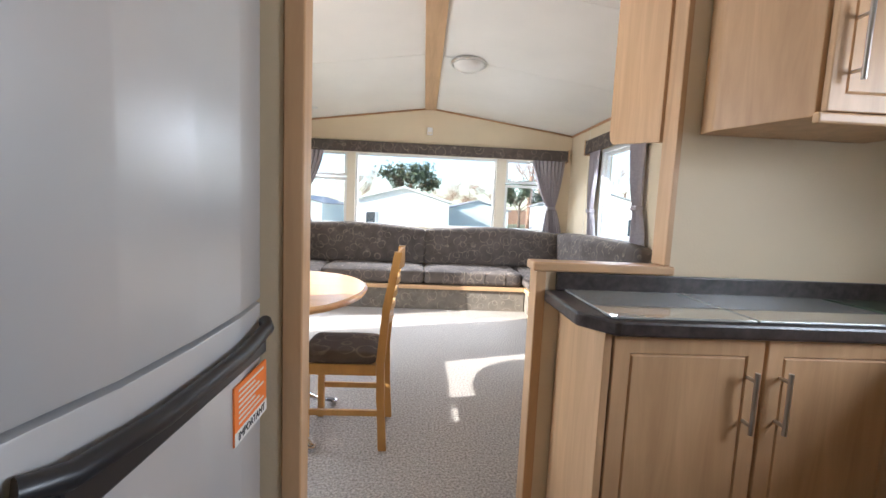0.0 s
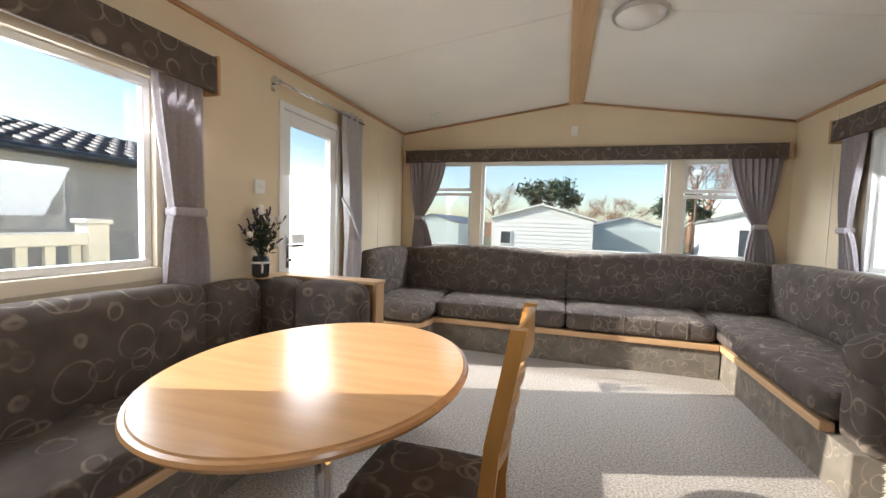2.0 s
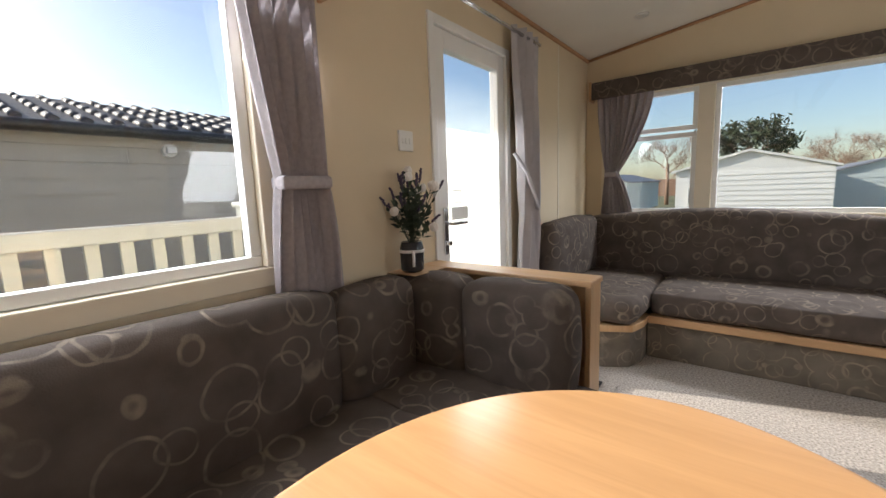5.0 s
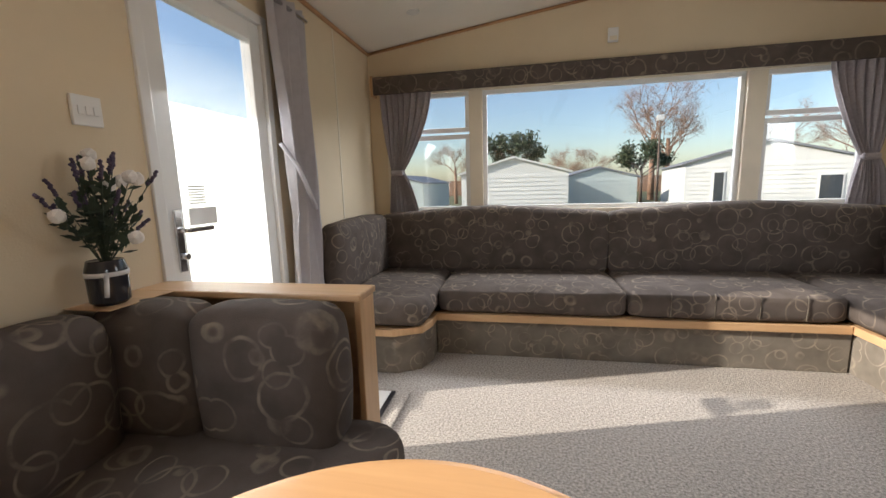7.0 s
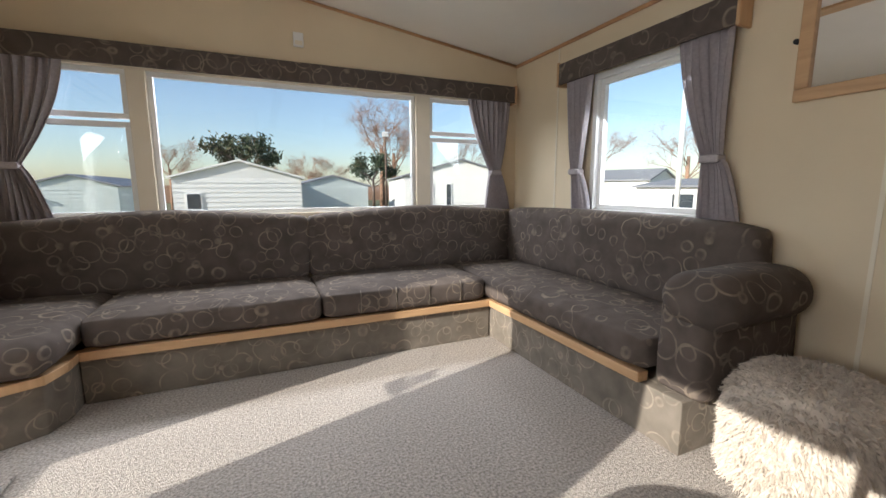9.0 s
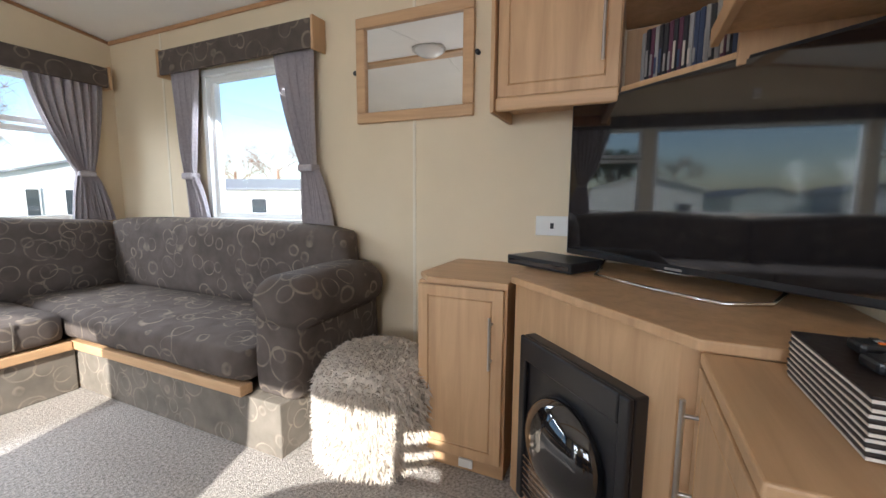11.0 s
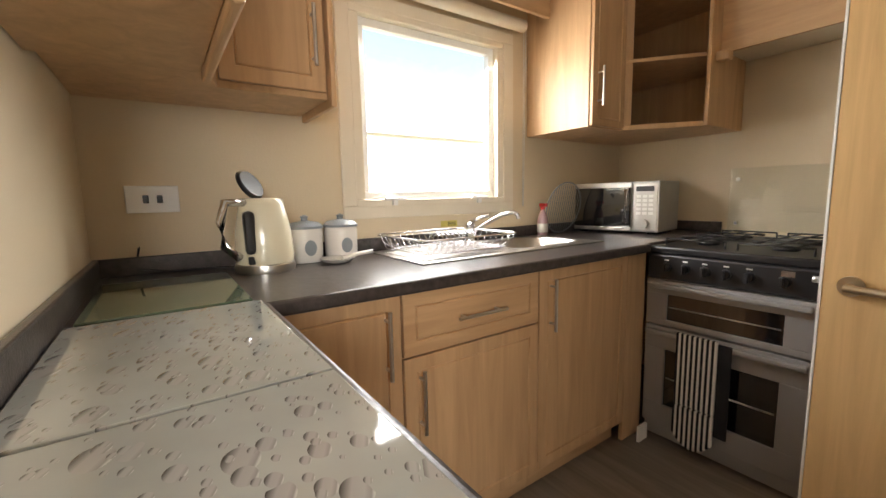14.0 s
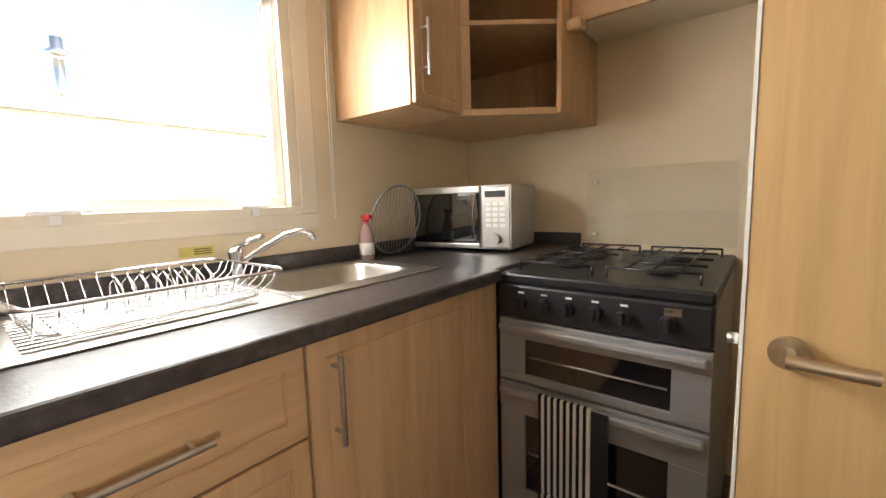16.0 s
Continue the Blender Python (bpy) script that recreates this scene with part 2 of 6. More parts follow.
def cyl(bm, p0, p1, r, r2=None, seg=16, mi=0):
    p0, p1 = Vector(p0), Vector(p1)
    b = bmesh.new()
    bmesh.ops.create_cone(b, cap_ends=True, segments=seg, radius1=r, radius2=r if r2 is None else r2, depth=(p1 - p0).length)
    m = Matrix.Translation((p0 + p1) / 2) @ (p1 - p0).to_track_quat("Z", "Y").to_matrix().to_4x4()
    for f in b.faces:
        f.smooth = len(f.verts) == 4
    return merge(bm, b, mi, m)


def tube(bm, pts, r, seg=8, mi=0):
    pts = [Vector(p) for p in pts]
    rings = []
    for i, p in enumerate(pts):
        d = (pts[min(i + 1, len(pts) - 1)] - pts[max(i - 1, 0)]).normalized()
        q = d.to_track_quat("Z", "Y")
        rings.append([bm.verts.new(p + q @ Vector((r * math.cos(k * math.tau / seg), r * math.sin(k * math.tau / seg), 0))) for k in range(seg)])
    for r0, r1 in zip(rings, rings[1:]):
        for k in range(seg):
            f = bm.faces.new((r0[k], r0[(k + 1) % seg], r1[(k + 1) % seg], r1[k]))
            f.smooth, f.material_index = True, mi
    for rr in (rings[0], rings[-1]):
        bm.faces.new(rr).material_index = mi
    return bm


def lathe(bm, profile, at=(0, 0, 0), seg=28, mi=0):
    rings = [[bm.verts.new((at[0] + r * math.cos(k * math.tau / seg), at[1] + r * math.sin(k * math.tau / seg), at[2] + z)) for k in range(seg)] for r, z in profile]
    for r0, r1 in zip(rings, rings[1:]):
        for k in range(seg):
            f = bm.faces.new((r0[k], r0[(k + 1) % seg], r1[(k + 1) % seg], r1[k]))
            f.smooth, f.material_index = True, mi
    bm.faces.new(rings[0]).material_index = mi
    bm.faces.new(rings[-1]).material_index = mi
    return bm


def prism(bm, pts, z0, z1, bev=0.0, mi=0):
    b = bmesh.new()
    f = b.faces.new([b.verts.new((x, y, z0)) for x, y in pts])
    ret = bmesh.ops.extrude_face_region(b, geom=[f])
    for v in ret["geom"]:
        if isinstance(v, bmesh.types.BMVert):
            v.co.z = z1
    if bev:
        bmesh.ops.bevel(b, geom=b.edges[:], offset=bev, segments=2, affect="EDGES", profile=0.5)
    return merge(bm, b, mi)


def cushion(x0, y0, z0, x1, y1, z1, r=0.05, bulge=0.02, n=14, tuft=0.0, top_wave=0.0):
    """A soft cushion: a box with round edges, swollen faces and slight dents."""
    bm = bmesh.new()
    bmesh.ops.create_cube(bm, size=2)
    bmesh.ops.subdivide_edges(bm, edges=bm.edges[:], cuts=n, use_grid_fill=True)
    c = Vector(((x0 + x1) / 2, (y0 + y1) / 2, (z0 + z1) / 2))
    h = Vector((abs(x1 - x0) / 2, abs(y1 - y0) / 2, abs(z1 - z0) / 2))
    for v in bm.verts:
        u = v.co.copy()
        p = Vector([u[i] * h[i] for i in range(3)])
        inner = Vector([max(-h[i] + r, min(h[i] - r, p[i])) for i in range(3)])
        d = p - inner
        if d.length > 1e-6:
            k = max(abs(d[0]), abs(d[1]), abs(d[2]))
            p = inner + d.normalized() * k
        for i in range(3):
            j, k = (i + 1) % 3, (i + 2) % 3
            if abs(u[i]) > 0.999:
                p[i] += math.copysign(bulge * (1 - u[j] ** 2) * (1 - u[k] ** 2), u[i])
        if top_wave and u[2] > 0:
            wide = 0 if h[0] > h[1] else 1
            p[2] += top_wave * u[2] * (math.cos(u[wide] * math.tau * 0.5) * 0.5 + 0.5)
        w = c + p
        p += Vector(noise.noise_vector(w * 5)) * 0.006
        if tuft and u[2] > 0.99:
            p[2] -= tuft * (0.5 + 0.5 * math.cos(w[0] * 26)) * (0.5 + 0.5 * math.cos(w[1] * 26))
        v.co = c + p
    for f in bm.faces:
        f.smooth = True
    return bm


def panel_door(w, h, t=0.018, rail=0.055):
    """A cabinet door in the xz plane, front towards -y, with a routed panel."""
    bm = box(0, 0, 0, w, t, h, bev=0.003)
    bm.normal_update()
    f = max((g for g in bm.faces if g.normal.y < -0.9 or abs(g.calc_center_median().y) < 1e-5), key=lambda g: g.calc_area())
    bmesh.ops.inset_region(bm, faces=[f], thickness=rail, depth=0)
    bmesh.ops.inset_region(bm, faces=[f], thickness=0.005, depth=-0.006)
    bmesh.ops.inset_region(bm, faces=[f], thickness=0.007, depth=0.005)
    return bm


def placed(bm, m):
    bmesh.ops.transform(bm, matrix=m, verts=bm.verts)
    return bm


def bar_handle(m, length, r=0.006, off=0.03):
    """A bar handle along local z at local origin, standing off towards -y."""
    bm = bmesh.new()
    cyl(bm, (0, -off, -length / 2), (0, -off, length / 2), r, seg=12)
    for s in (-1, 1):
        cyl(bm, (0, 0.0, s * length * 0.36), (0, -off, s * length * 0.36), r * 0.8, seg=10)
    return placed(bm, m)


def door_with_handle(parent, x, y, z, w, h, turn, side, horiz=False, hz=None, length=0.16, rail=0.055, name="door"):
    """Adds a panel door whose lower left front corner is at (x, y, z), and its handle. side: where the handle is, 0 to 1 of the width."""
    m = pose(x, y, z, 0, 0, turn)
    d = part(name, placed(panel_door(w, h, rail=rail), m), BEECH, parent)
    hm = m @ pose(w * side, 0, h * 0.5 if hz is None else hz, 0, 90 if horiz else 0, 0)
    part("handle", bar_handle(hm, length), STEEL, d, "brushed steel bar handle", smooth=40)
    return d


def wall_with_holes(axis, a0, a1, u0, u1, z0, z1, holes):
    """A wall from boxes: axis 'x' or 'y' is its normal, a0 to a1 its thickness, u along it. holes: (u0, u1, z0, z1)."""
    bm = bmesh.new()
    cuts = sorted({u0, u1, *[h[0] for h in holes], *[h[1] for h in holes]})
    for p, q in zip(cuts, cuts[1:]):
        spans = sorted((h[2], h[3]) for h in holes if h[0] <= p + 1e-6 and h[1] >= q - 1e-6)
        z = z0
        for s0, s1 in spans + [(z1, z1)]:
            if s0 > z + 1e-6:
                if axis == "x":
                    bx(bm, a0, p, z, a1, q, s0)
                else:
                    bx(bm, p, a0, z, q, a1, s0)
            z = max(z, s1)
    return bm


def curtain(name, label, axis, face, sign, top, waist, foot, z0, zt, z1, mat_, folds=7, depth=0.05, band=True, group=""):
    """A gathered curtain: top, waist and foot are (from, to) along the wall; z0, zt, z1 heights of foot, tie and head."""
    bm = bmesh.new()
    n, rows = 90, 40
    rings = []
    for i in range(rows + 1):
        z = z1 + (z0 - z1) * i / rows
        if z > zt:
            k = ((z1 - z) / (z1 - zt)) ** 1.6
            a, b = [top[j] * (1 - k) + waist[j] * k for j in (0, 1)]
        else:
            k = ((zt - z) / (zt - z0)) ** 0.6
            a, b = [waist[j] * (1 - k) + foot[j] * k for j in (0, 1)]
        tight = (b - a) / max(top[1] - top[0], foot[1] - foot[0])
        ring = []
        for back in (0, 1):
            for q in (range(n + 1) if not back else range(n, -1, -1)):
                s = q / n
                ph = s * folds * math.tau + 0.5 * math.sin(z * 3 + s * 4)
                d = depth * (0.55 + 0.45 * math.sin(ph) * (0.5 + 0.5 * tight)) + 0.012 * math.sin(z * 5 + s * 9)
                d = face + sign * (0.03 + max(0.004, d) - 0.004 * back)
                u = a + (b - a) * s + 0.004 * math.sin(ph * 2)
                ring.append(bm.verts.new((d, u, z) if axis == "x" else (u, d, z)))
        rings.append(ring)
    for r0, r1 in zip(rings, rings[1:]):
        for q in range(len(r0)):
            w = (q + 1) % len(r0)
            bm.faces.new((r0[q], r0[w], r1[w], r1[q])).smooth = True
    at = (face, (top[0] + top[1]) / 2, z0) if axis == "x" else ((top[0] + top[1]) / 2, face, z0)
    ob = thing(name, label, "curtain", at, group)
    part("drape", bm, mat_, ob)
    if band:
        a, b = waist
        d0, d1 = face + sign * 0.022, face + sign * (0.05 + depth)
        lo = (d0, a - 0.004, zt - 0.022, d1, b + 0.004, zt + 0.022) if axis == "x" else (a - 0.004, d0, zt - 0.022, b + 0.004, d1, zt + 0.022)
        part("tieback", bx(bmesh.new(), *lo, bev=0.012), mat_, ob)
    return ob


# ---- the shell ----
XL, XR, YF, YB = -1.75, 2.14, 5.605, -1.50
ZC, XA, ZA = 2.265, 0.19, 2.535
floor = structure("floor", box(XL - 0.1, YB - 0.1, -0.08, XR + 0.1, YF + 0.1, 0.0), CARPET, "grey-beige short-pile carpet over the lounge floor")
structure("floor_kitchen", box(-0.1, YB, 0.0, XR, 1.33, 0.004), VINYL, "grey wood-effect vinyl in the galley kitchen", "floor")
LW = (1.50, 2.52, 0.95, 1.86)
DW = (3.385, 4.16, 0.06, 2.01)
structure("wall_west", wall_with_holes("x", XL - 0.1, XL, YB - 0.1, YF + 0.1, 0, ZC + 0.03, [LW, DW]), CREAM, "cream wall with a window and glazed door", "wall")
RW = (3.70, 4.56, 0.96, 1.91)
KW = (-0.37, 0.42, 1.16, 1.95)
structure("wall_east", wall_with_holes("x", XR, XR + 0.1, YB - 0.1, YF + 0.1, 0, ZC + 0.03, [RW, KW]), CREAM, "cream wall with two windows", "wall")
FW = (-1.58, 1.92, 0.93, 1.92)
structure("wall_north", wall_with_holes("y", YF, YF + 0.1, XL, XR, 0, 2.62, [FW]), CREAM, "cream gable wall with a wide front window", "wall")
structure("wall_south", box(XL, YB - 0.1, 0, XR, YB, 2.62), CREAM, "cream end wall behind the cooker", "wall")
structure("partition_wall", box(XL, 0.955, 0, -0.16, 1.005, 2.6), CREAM, "cream partition beside the fridge", "wall")
bm = box(0.57, 1.335, 0, XR, 1.405, 1.005)
bx(bm, 0.985, 1.335, 1.005, XR, 1.405, 2.6)
structure("divider_wall", bm, CREAM, "cream divider between kitchen and lounge with a serving hatch", "wall")
bm = bmesh.new()
for xa, xb, za, zb in ((XL - 0.1, XA, ZC - 0.014, ZA), (XA, XR + 0.1, ZA, ZC - 0.014)):
    vs = [bm.verts.new(p) for p in ((xa, YB - 0.1, za), (xb, YB - 0.1, zb), (xb, YF + 0.1, zb), (xa, YF + 0.1, za))]
    f = bm.faces.new(vs)
    up = bmesh.ops.extrude_face_region(bm, geom=[f])
    bmesh.ops.translate(bm, verts=[v for v in up["geom"] if isinstance(v, bmesh.types.BMVert)], vec=(0, 0, 0.08))
structure("ceiling", bm, CEIL, "white vaulted ceiling boards")
structure("ridge_trim", box(XA - 0.075, YB, ZA - 0.03, XA + 0.075, YF, ZA - 0.008, bev=0.004), BEECH_Y, "beech ridge board along the ceiling", "trim")
for nm, y in (("ceiling_seam_1", 3.7), ("ceiling_seam_2", 2.45), ("ceiling_seam_3", 1.1)):
    bm = bmesh.new()
    for s, xw in ((-1, XL), (1, XR)):
        tube(bm, [(xw, y, ZC - 0.001), (XA + s * 0.075, y, ZA - 0.011)], 0.0022, 6)
    structure(nm, bm, CEIL, "thin cream seam strip on the ceiling", "trim")
for nm, xw, s in (("cornice_west", XL, 1), ("cornice_east", XR, -1)):
    structure(nm, box(xw, YB, ZC - 0.028, xw + s * 0.018, YF, ZC - 0.002, bev=0.004), TRIM, "slim wooden cornice strip", "trim")
bm = bmesh.new()
for xw in (XL, XR):
    tube(bm, [(xw, YF - 0.006, ZC - 0.014), (XA, YF - 0.006, ZA - 0.014)], 0.011, 6)
structure("cornice_gable", bm, TRIM, "slim wooden cornice strip on the gable", "trim")
for nm, xw, y in (("batten_east", XR, 2.99), ("batten_east_2", XR, 5.0), ("batten_west", XL, 4.95)):
    structure(nm, box(xw - 0.004, y - 0.008, 0, xw + 0.004, y + 0.008, ZC - 0.03), IVORY, "flat wall board joint strip", "trim")


def window(name, axis, face, sign, u0, u1, z0, z1, bars=(), mats=UPVC, label="white framed window", sill=True):
    """A window in an opening. bars: (u0, u1, z0, z1) panes, each with a frame of its own."""
    ob = thing(name, label, "window", (face, (u0 + u1) / 2, z0) if axis == "x" else ((u0 + u1) / 2, face, z0))
    ob["kind"] = "structure"

    def b(p0, p1, q0, q1, d0, d1, bev=0.004, bm=None):
        bm = bmesh.new() if bm is None else bm
        f0, f1 = face - sign * d0, face - sign * d1
        return bx(bm, f0, p0, q0, f1, p1, q1, bev=bev) if axis == "x" else bx(bm, p0, f0, q0, p1, f1, q1, bev=bev)

    bm = b(u0 - 0.03, u1 + 0.03, z1 - 0.012, z1 + 0.03, -0.012, 0.07)
    b(u0 - 0.03, u1 + 0.03, z0 - 0.05, z0 + 0.012, -0.014, 0.07, bm=bm)
    b(u0 - 0.03, u0 + 0.012, z0 + 0.013, z1 - 0.013, -0.012, 0.07, bm=bm)
    b(u1 - 0.012, u1 + 0.03, z0 + 0.013, z1 - 0.013, -0.012, 0.07, bm=bm)
    part("window_frame", bm, mats, ob)
    for k, (p0, p1, q0, q1) in enumerate(bars or [(u0 + 0.012, u1 - 0.012, z0 + 0.013, z1 - 0.013)]):
        fr = 0.035
        bm = b(p0, p1, q1 - fr, q1, 0.02, 0.06)
        b(p0, p1, q0, q0 + fr, 0.02, 0.06, bm=bm)
        b(p0, p0 + fr, q0 + fr, q1 - fr, 0.02, 0.06, bm=bm)
        b(p1 - fr, p1, q0 + fr, q1 - fr, 0.02, 0.06, bm=bm)
        sash = part("sash", bm, UPVC, ob)
        pane = part("pane", b(p0 + fr - 0.004, p1 - fr + 0.004, q0 + fr - 0.004, q1 - fr + 0.004, 0.038, 0.042, bev=0), GLASS, sash)
        pane.visible_shadow = False
    return ob


window("window_1", "x", XL, 1, *LW, mats=IVORY, label="large ivory-framed side window over the dinette")
window("window_2", "y", YF, -1, *FW, bars=[(-1.57, -0.90, 1.59, 1.91), (-1.57, -0.90, 0.94, 1.57), (-0.79, 1.12, 0.94, 1.91), (1.25, 1.91, 1.59, 1.91), (1.25, 1.91, 0.94, 1.57)], mats=IVORY, label="wide front window with a fixed middle pane and side vents")
for nm, u0, u1 in (("mullion_west", -0.90, -0.79), ("mullion_east", 1.12, 1.25)):
    structure(nm, box(u0 + 0.001, YF - 0.008, FW[2] + 0.013, u1 - 0.001, YF + 0.07, FW[3] - 0.013, bev=0.004), IVORY, "broad ivory mullion of the front window", "window post")
window("window_3", "x", XR, -1, *RW, label="white framed side window beside the sofa")
kw = window("window_4", "x", XR, -1, *KW, mats=IVORY, label="ivory-framed kitchen window over the sink")
bm = bmesh.new()
for p in ((XR - 0.016, -0.47, 1.09, XR - 0.001, 0.51, 1.145), (XR - 0.016, -0.47, 1.965, XR - 0.001, 0.51, 2.02), (XR - 0.016, -0.47, 1.146, XR - 0.001, -0.40, 1.964), (XR - 0.016, 0.45, 1.146, XR - 0.001, 0.51, 1.964)):
    bx(bm, *p, bev=0.004)
part("architrave", bm, IVORY, kw, "wide ivory surround")
for y in (-0.22, 0.27):
    bm = box(XR - 0.035, y - 0.05, 1.168, XR - 0.012, y + 0.05, 1.182, bev=0.005)
    bx(bm, XR - 0.03, y - 0.012, 1.145, XR - 0.012, y + 0.012, 1.168, bev=0.003)
    part("catch", bm, WHITE, kw, "white window catch")

# glazed entrance door
dr = thing("door_1", "white glazed entrance door with a frosted lower half, shut", "door", (XL, 3.77, 0.06))
dr["kind"] = "structure"
bm = bmesh.new()
y0, y1, z0, z1 = DW
for p in ((XL - 0.08, y0, z0, XL + 0.012, y0 + 0.045, z1), (XL - 0.08, y1 - 0.045, z0, XL + 0.012, y1, z1), (XL - 0.08, y0 + 0.046, z1 - 0.045, XL + 0.012, y1 - 0.046, z1)):
    bx(bm, *p, bev=0.004)
part("door_frame", bm, UPVC, dr)
bm = bmesh.new()
y0, y1, z1 = y0 + 0.048, y1 - 0.048, z1 - 0.048
for p in ((XL - 0.06, y0, z0, XL - 0.005, y0 + 0.085, z1), (XL - 0.06, y1 - 0.075, z0, XL - 0.005, y1, z1), (XL - 0.06, y0 + 0.086, z1 - 0.085, XL - 0.005, y1 - 0.076, z1), (XL - 0.06, y0 + 0.086, z0, XL - 0.005, y1 - 0.076, z0 + 0.2)):
    bx(bm, *p, bev=0.004)
leaf = part("door_leaf", bm, UPVC, dr)
pn = part("pane", box(XL - 0.036, y0 + 0.08, z0 + 0.19, XL - 0.03, y1 - 0.07, z1 - 0.08), GLASS, leaf)
pn.visible_shadow = False
fm = bpy.data.materials.new("frosting")
fm.use_nodes = True
ft = fm.node_tree
ft.nodes.remove(ft.nodes["Principled BSDF"])
fd, fr_, fx = ft.nodes.new("ShaderNodeBsdfTranslucent"), ft.nodes.new("ShaderNodeBsdfTransparent"), ft.nodes.new("ShaderNodeMixShader")
fd.inputs[0].default_value = (0.80, 0.82, 0.76, 1)
gc, sp, mr = ft.nodes.new("ShaderNodeTexCoord"), ft.nodes.new("ShaderNodeSeparateXYZ"), ft.nodes.new("ShaderNodeMapRange")
ft.links.new(gc.outputs["Generated"], sp.inputs[0])
ft.links.new(sp.outputs[2], mr.inputs[0])
mr.inputs[1].default_value, mr.inputs[2].default_value, mr.inputs[3].default_value, mr.inputs[4].default_value = 0.42, 0.98, 0.42, 0.0
ft.links.new(mr.outputs[0], fx.inputs[0])
ft.links.new(fr_.outputs[0], fx.inputs[1])
ft.links.new(fd.outputs[0], fx.inputs[2])
ft.links.new(fx.outputs[0], ft.nodes["Material Output"].inputs[0])
part("frosted_film", box(XL - 0.028, y0 + 0.086, z0 + 0.2, XL - 0.026, y1 - 0.076, 1.80), fm, leaf, "frosted film fading upwards").visible_shadow = False
bm = box(XL - 0.005, y0 + 0.03, 0.86, XL + 0.006, y0 + 0.065, 1.10, bev=0.004)
cyl(bm, (XL, y0 + 0.047, 1.02), (XL + 0.05, y0 + 0.047, 1.02), 0.009)
bx(bm, XL + 0.04, y0 + 0.04, 1.01, XL + 0.055, y0 + 0.17, 1.03, bev=0.005)
cyl(bm, (XL, y0 + 0.047, 0.92), (XL + 0.03, y0 + 0.047, 0.92), 0.012)
part("door_handle", bm, CHROME, leaf, "white and chrome lever handle")
bm = box(XL - 0.02, y0 + 0.12, 1.03, XL - 0.012, y0 + 0.27, 1.10, bev=0.003)
for k in range(7):
    bx(bm, XL - 0.02, y0 + 0.13, 1.115 + k * 0.011, XL - 0.014, y0 + 0.22, 1.122 + k * 0.011)
part("letter_plate", bm, WHITE, leaf, "white letter plate and vent")

# hatch lining and ledge
structure("hatch_ledge", box(0.522, 1.322, 1.006, 0.998, 1.416, 1.036, bev=0.006), BEECH_X, "beech ledge along the serving hatch", "trim")
structure("hatch_jamb", box(0.963, 1.329, 1.037, 0.984, 1.411, 2.5, bev=0.004), BEECH, "beech jamb lining of the serving hatch", "trim")
structure("divider_end_post", box(0.535, 1.329, 0, 0.569, 1.411, 1.005, bev=0.004), BEECH, "pale wooden end post of the low divider", "trim")
structure("partition_jamb", box(-0.159, 0.950, 0, -0.112, 1.012, 2.52, bev=0.004), BEECH, "beech jamb at the end of the partition", "trim")
structure("baseboard_kitchen", box(1.44, -0.62, 0.004, 1.452, -0.69, 0.08), WHITE, "white skirting beside the cooker", "baseboard")

# ---- lounge: corner sofa ----
sofa = thing("corner_sofa", "built-in corner sofa in brown ring-patterned fabric under the front window", "sofa", (0.2, 5.2, 0))
bm = box(-1.05, 4.80, 0, 1.40, 5.6, 0.245, bev=0.006)
part("base", bm, FABL, sofa, "fabric-covered plinth")
bm = box(1.41, 3.24, 0, XR - 0.005, 5.6, 0.245, bev=0.006)
part("base", bm, FABL, sofa, "fabric-covered plinth")
bm = prism(bmesh.new(), [(XL + 0.005, 4.46), (-1.24, 4.46), (-1.10, 4.54), (-1.055, 4.68), (-1.055, 5.6), (XL + 0.005, 5.6)], 0, 0.245, 0.006)
part("base", bm, FABL, sofa, "fabric-covered plinth")
part("trim", box(-1.04, 4.772, 0.247, 1.38, 4.86, 0.295, bev=0.004), BEECH_X, sofa, "beech edge strip")
part("trim", box(1.385, 3.44, 0.247, 1.45, 4.86, 0.295, bev=0.004), BEECH_Y, sofa, "beech edge strip")
part("trim", prism(bmesh.new(), [(XL + 0.006, 4.435), (-1.25, 4.435), (-1.08, 4.52), (-1.042, 4.66), (-1.042, 4.85), (XL + 0.006, 4.85)], 0.247, 0.290, 0.003), BEECH, sofa, "beech edge strip")
part("seat_cushion", cushion(-1.03, 4.775, 0.297, 0.175, 5.50, 0.475, 0.05, 0.012, tuft=0.012), FAB, sofa)
part("seat_cushion", cushion(0.185, 4.775, 0.297, 1.36, 5.50, 0.475, 0.05, 0.012, tuft=0.012), FAB, sofa)
for x in (0.42, 0.66, 0.90, 1.14):
    part("piping", tube(bmesh.new(), [(x, 4.78, 0.47), (x, 4.765, 0.45), (x, 4.762, 0.39), (x, 4.768, 0.32)], 0.004, 6), FABL, sofa, "pale piping on the cushion front")
part("seat_cushion", cushion(1.375, 3.42, 0.297, XR - 0.02, 5.50, 0.478, 0.06, 0.015, tuft=0.012), FAB, sofa)
part("seat_cushion", cushion(XL + 0.02, 4.44, 0.292, -1.045, 5.50, 0.475, 0.08, 0.012, tuft=0.01), FAB, sofa)
part("back_cushion", cushion(-1.66, 5.40, 0.45, 0.175, 5.585, 0.93, 0.05, 0.02, top_wave=0.035), FAB, sofa)
part("back_cushion", cushion(0.185, 5.40, 0.45, 2.00, 5.585, 0.93, 0.05, 0.02, top_wave=0.035), FAB, sofa)
part("back_cushion", cushion(1.94, 3.33, 0.45, XR - 0.01, 5.45, 0.95, 0.06, 0.025), FAB, sofa)
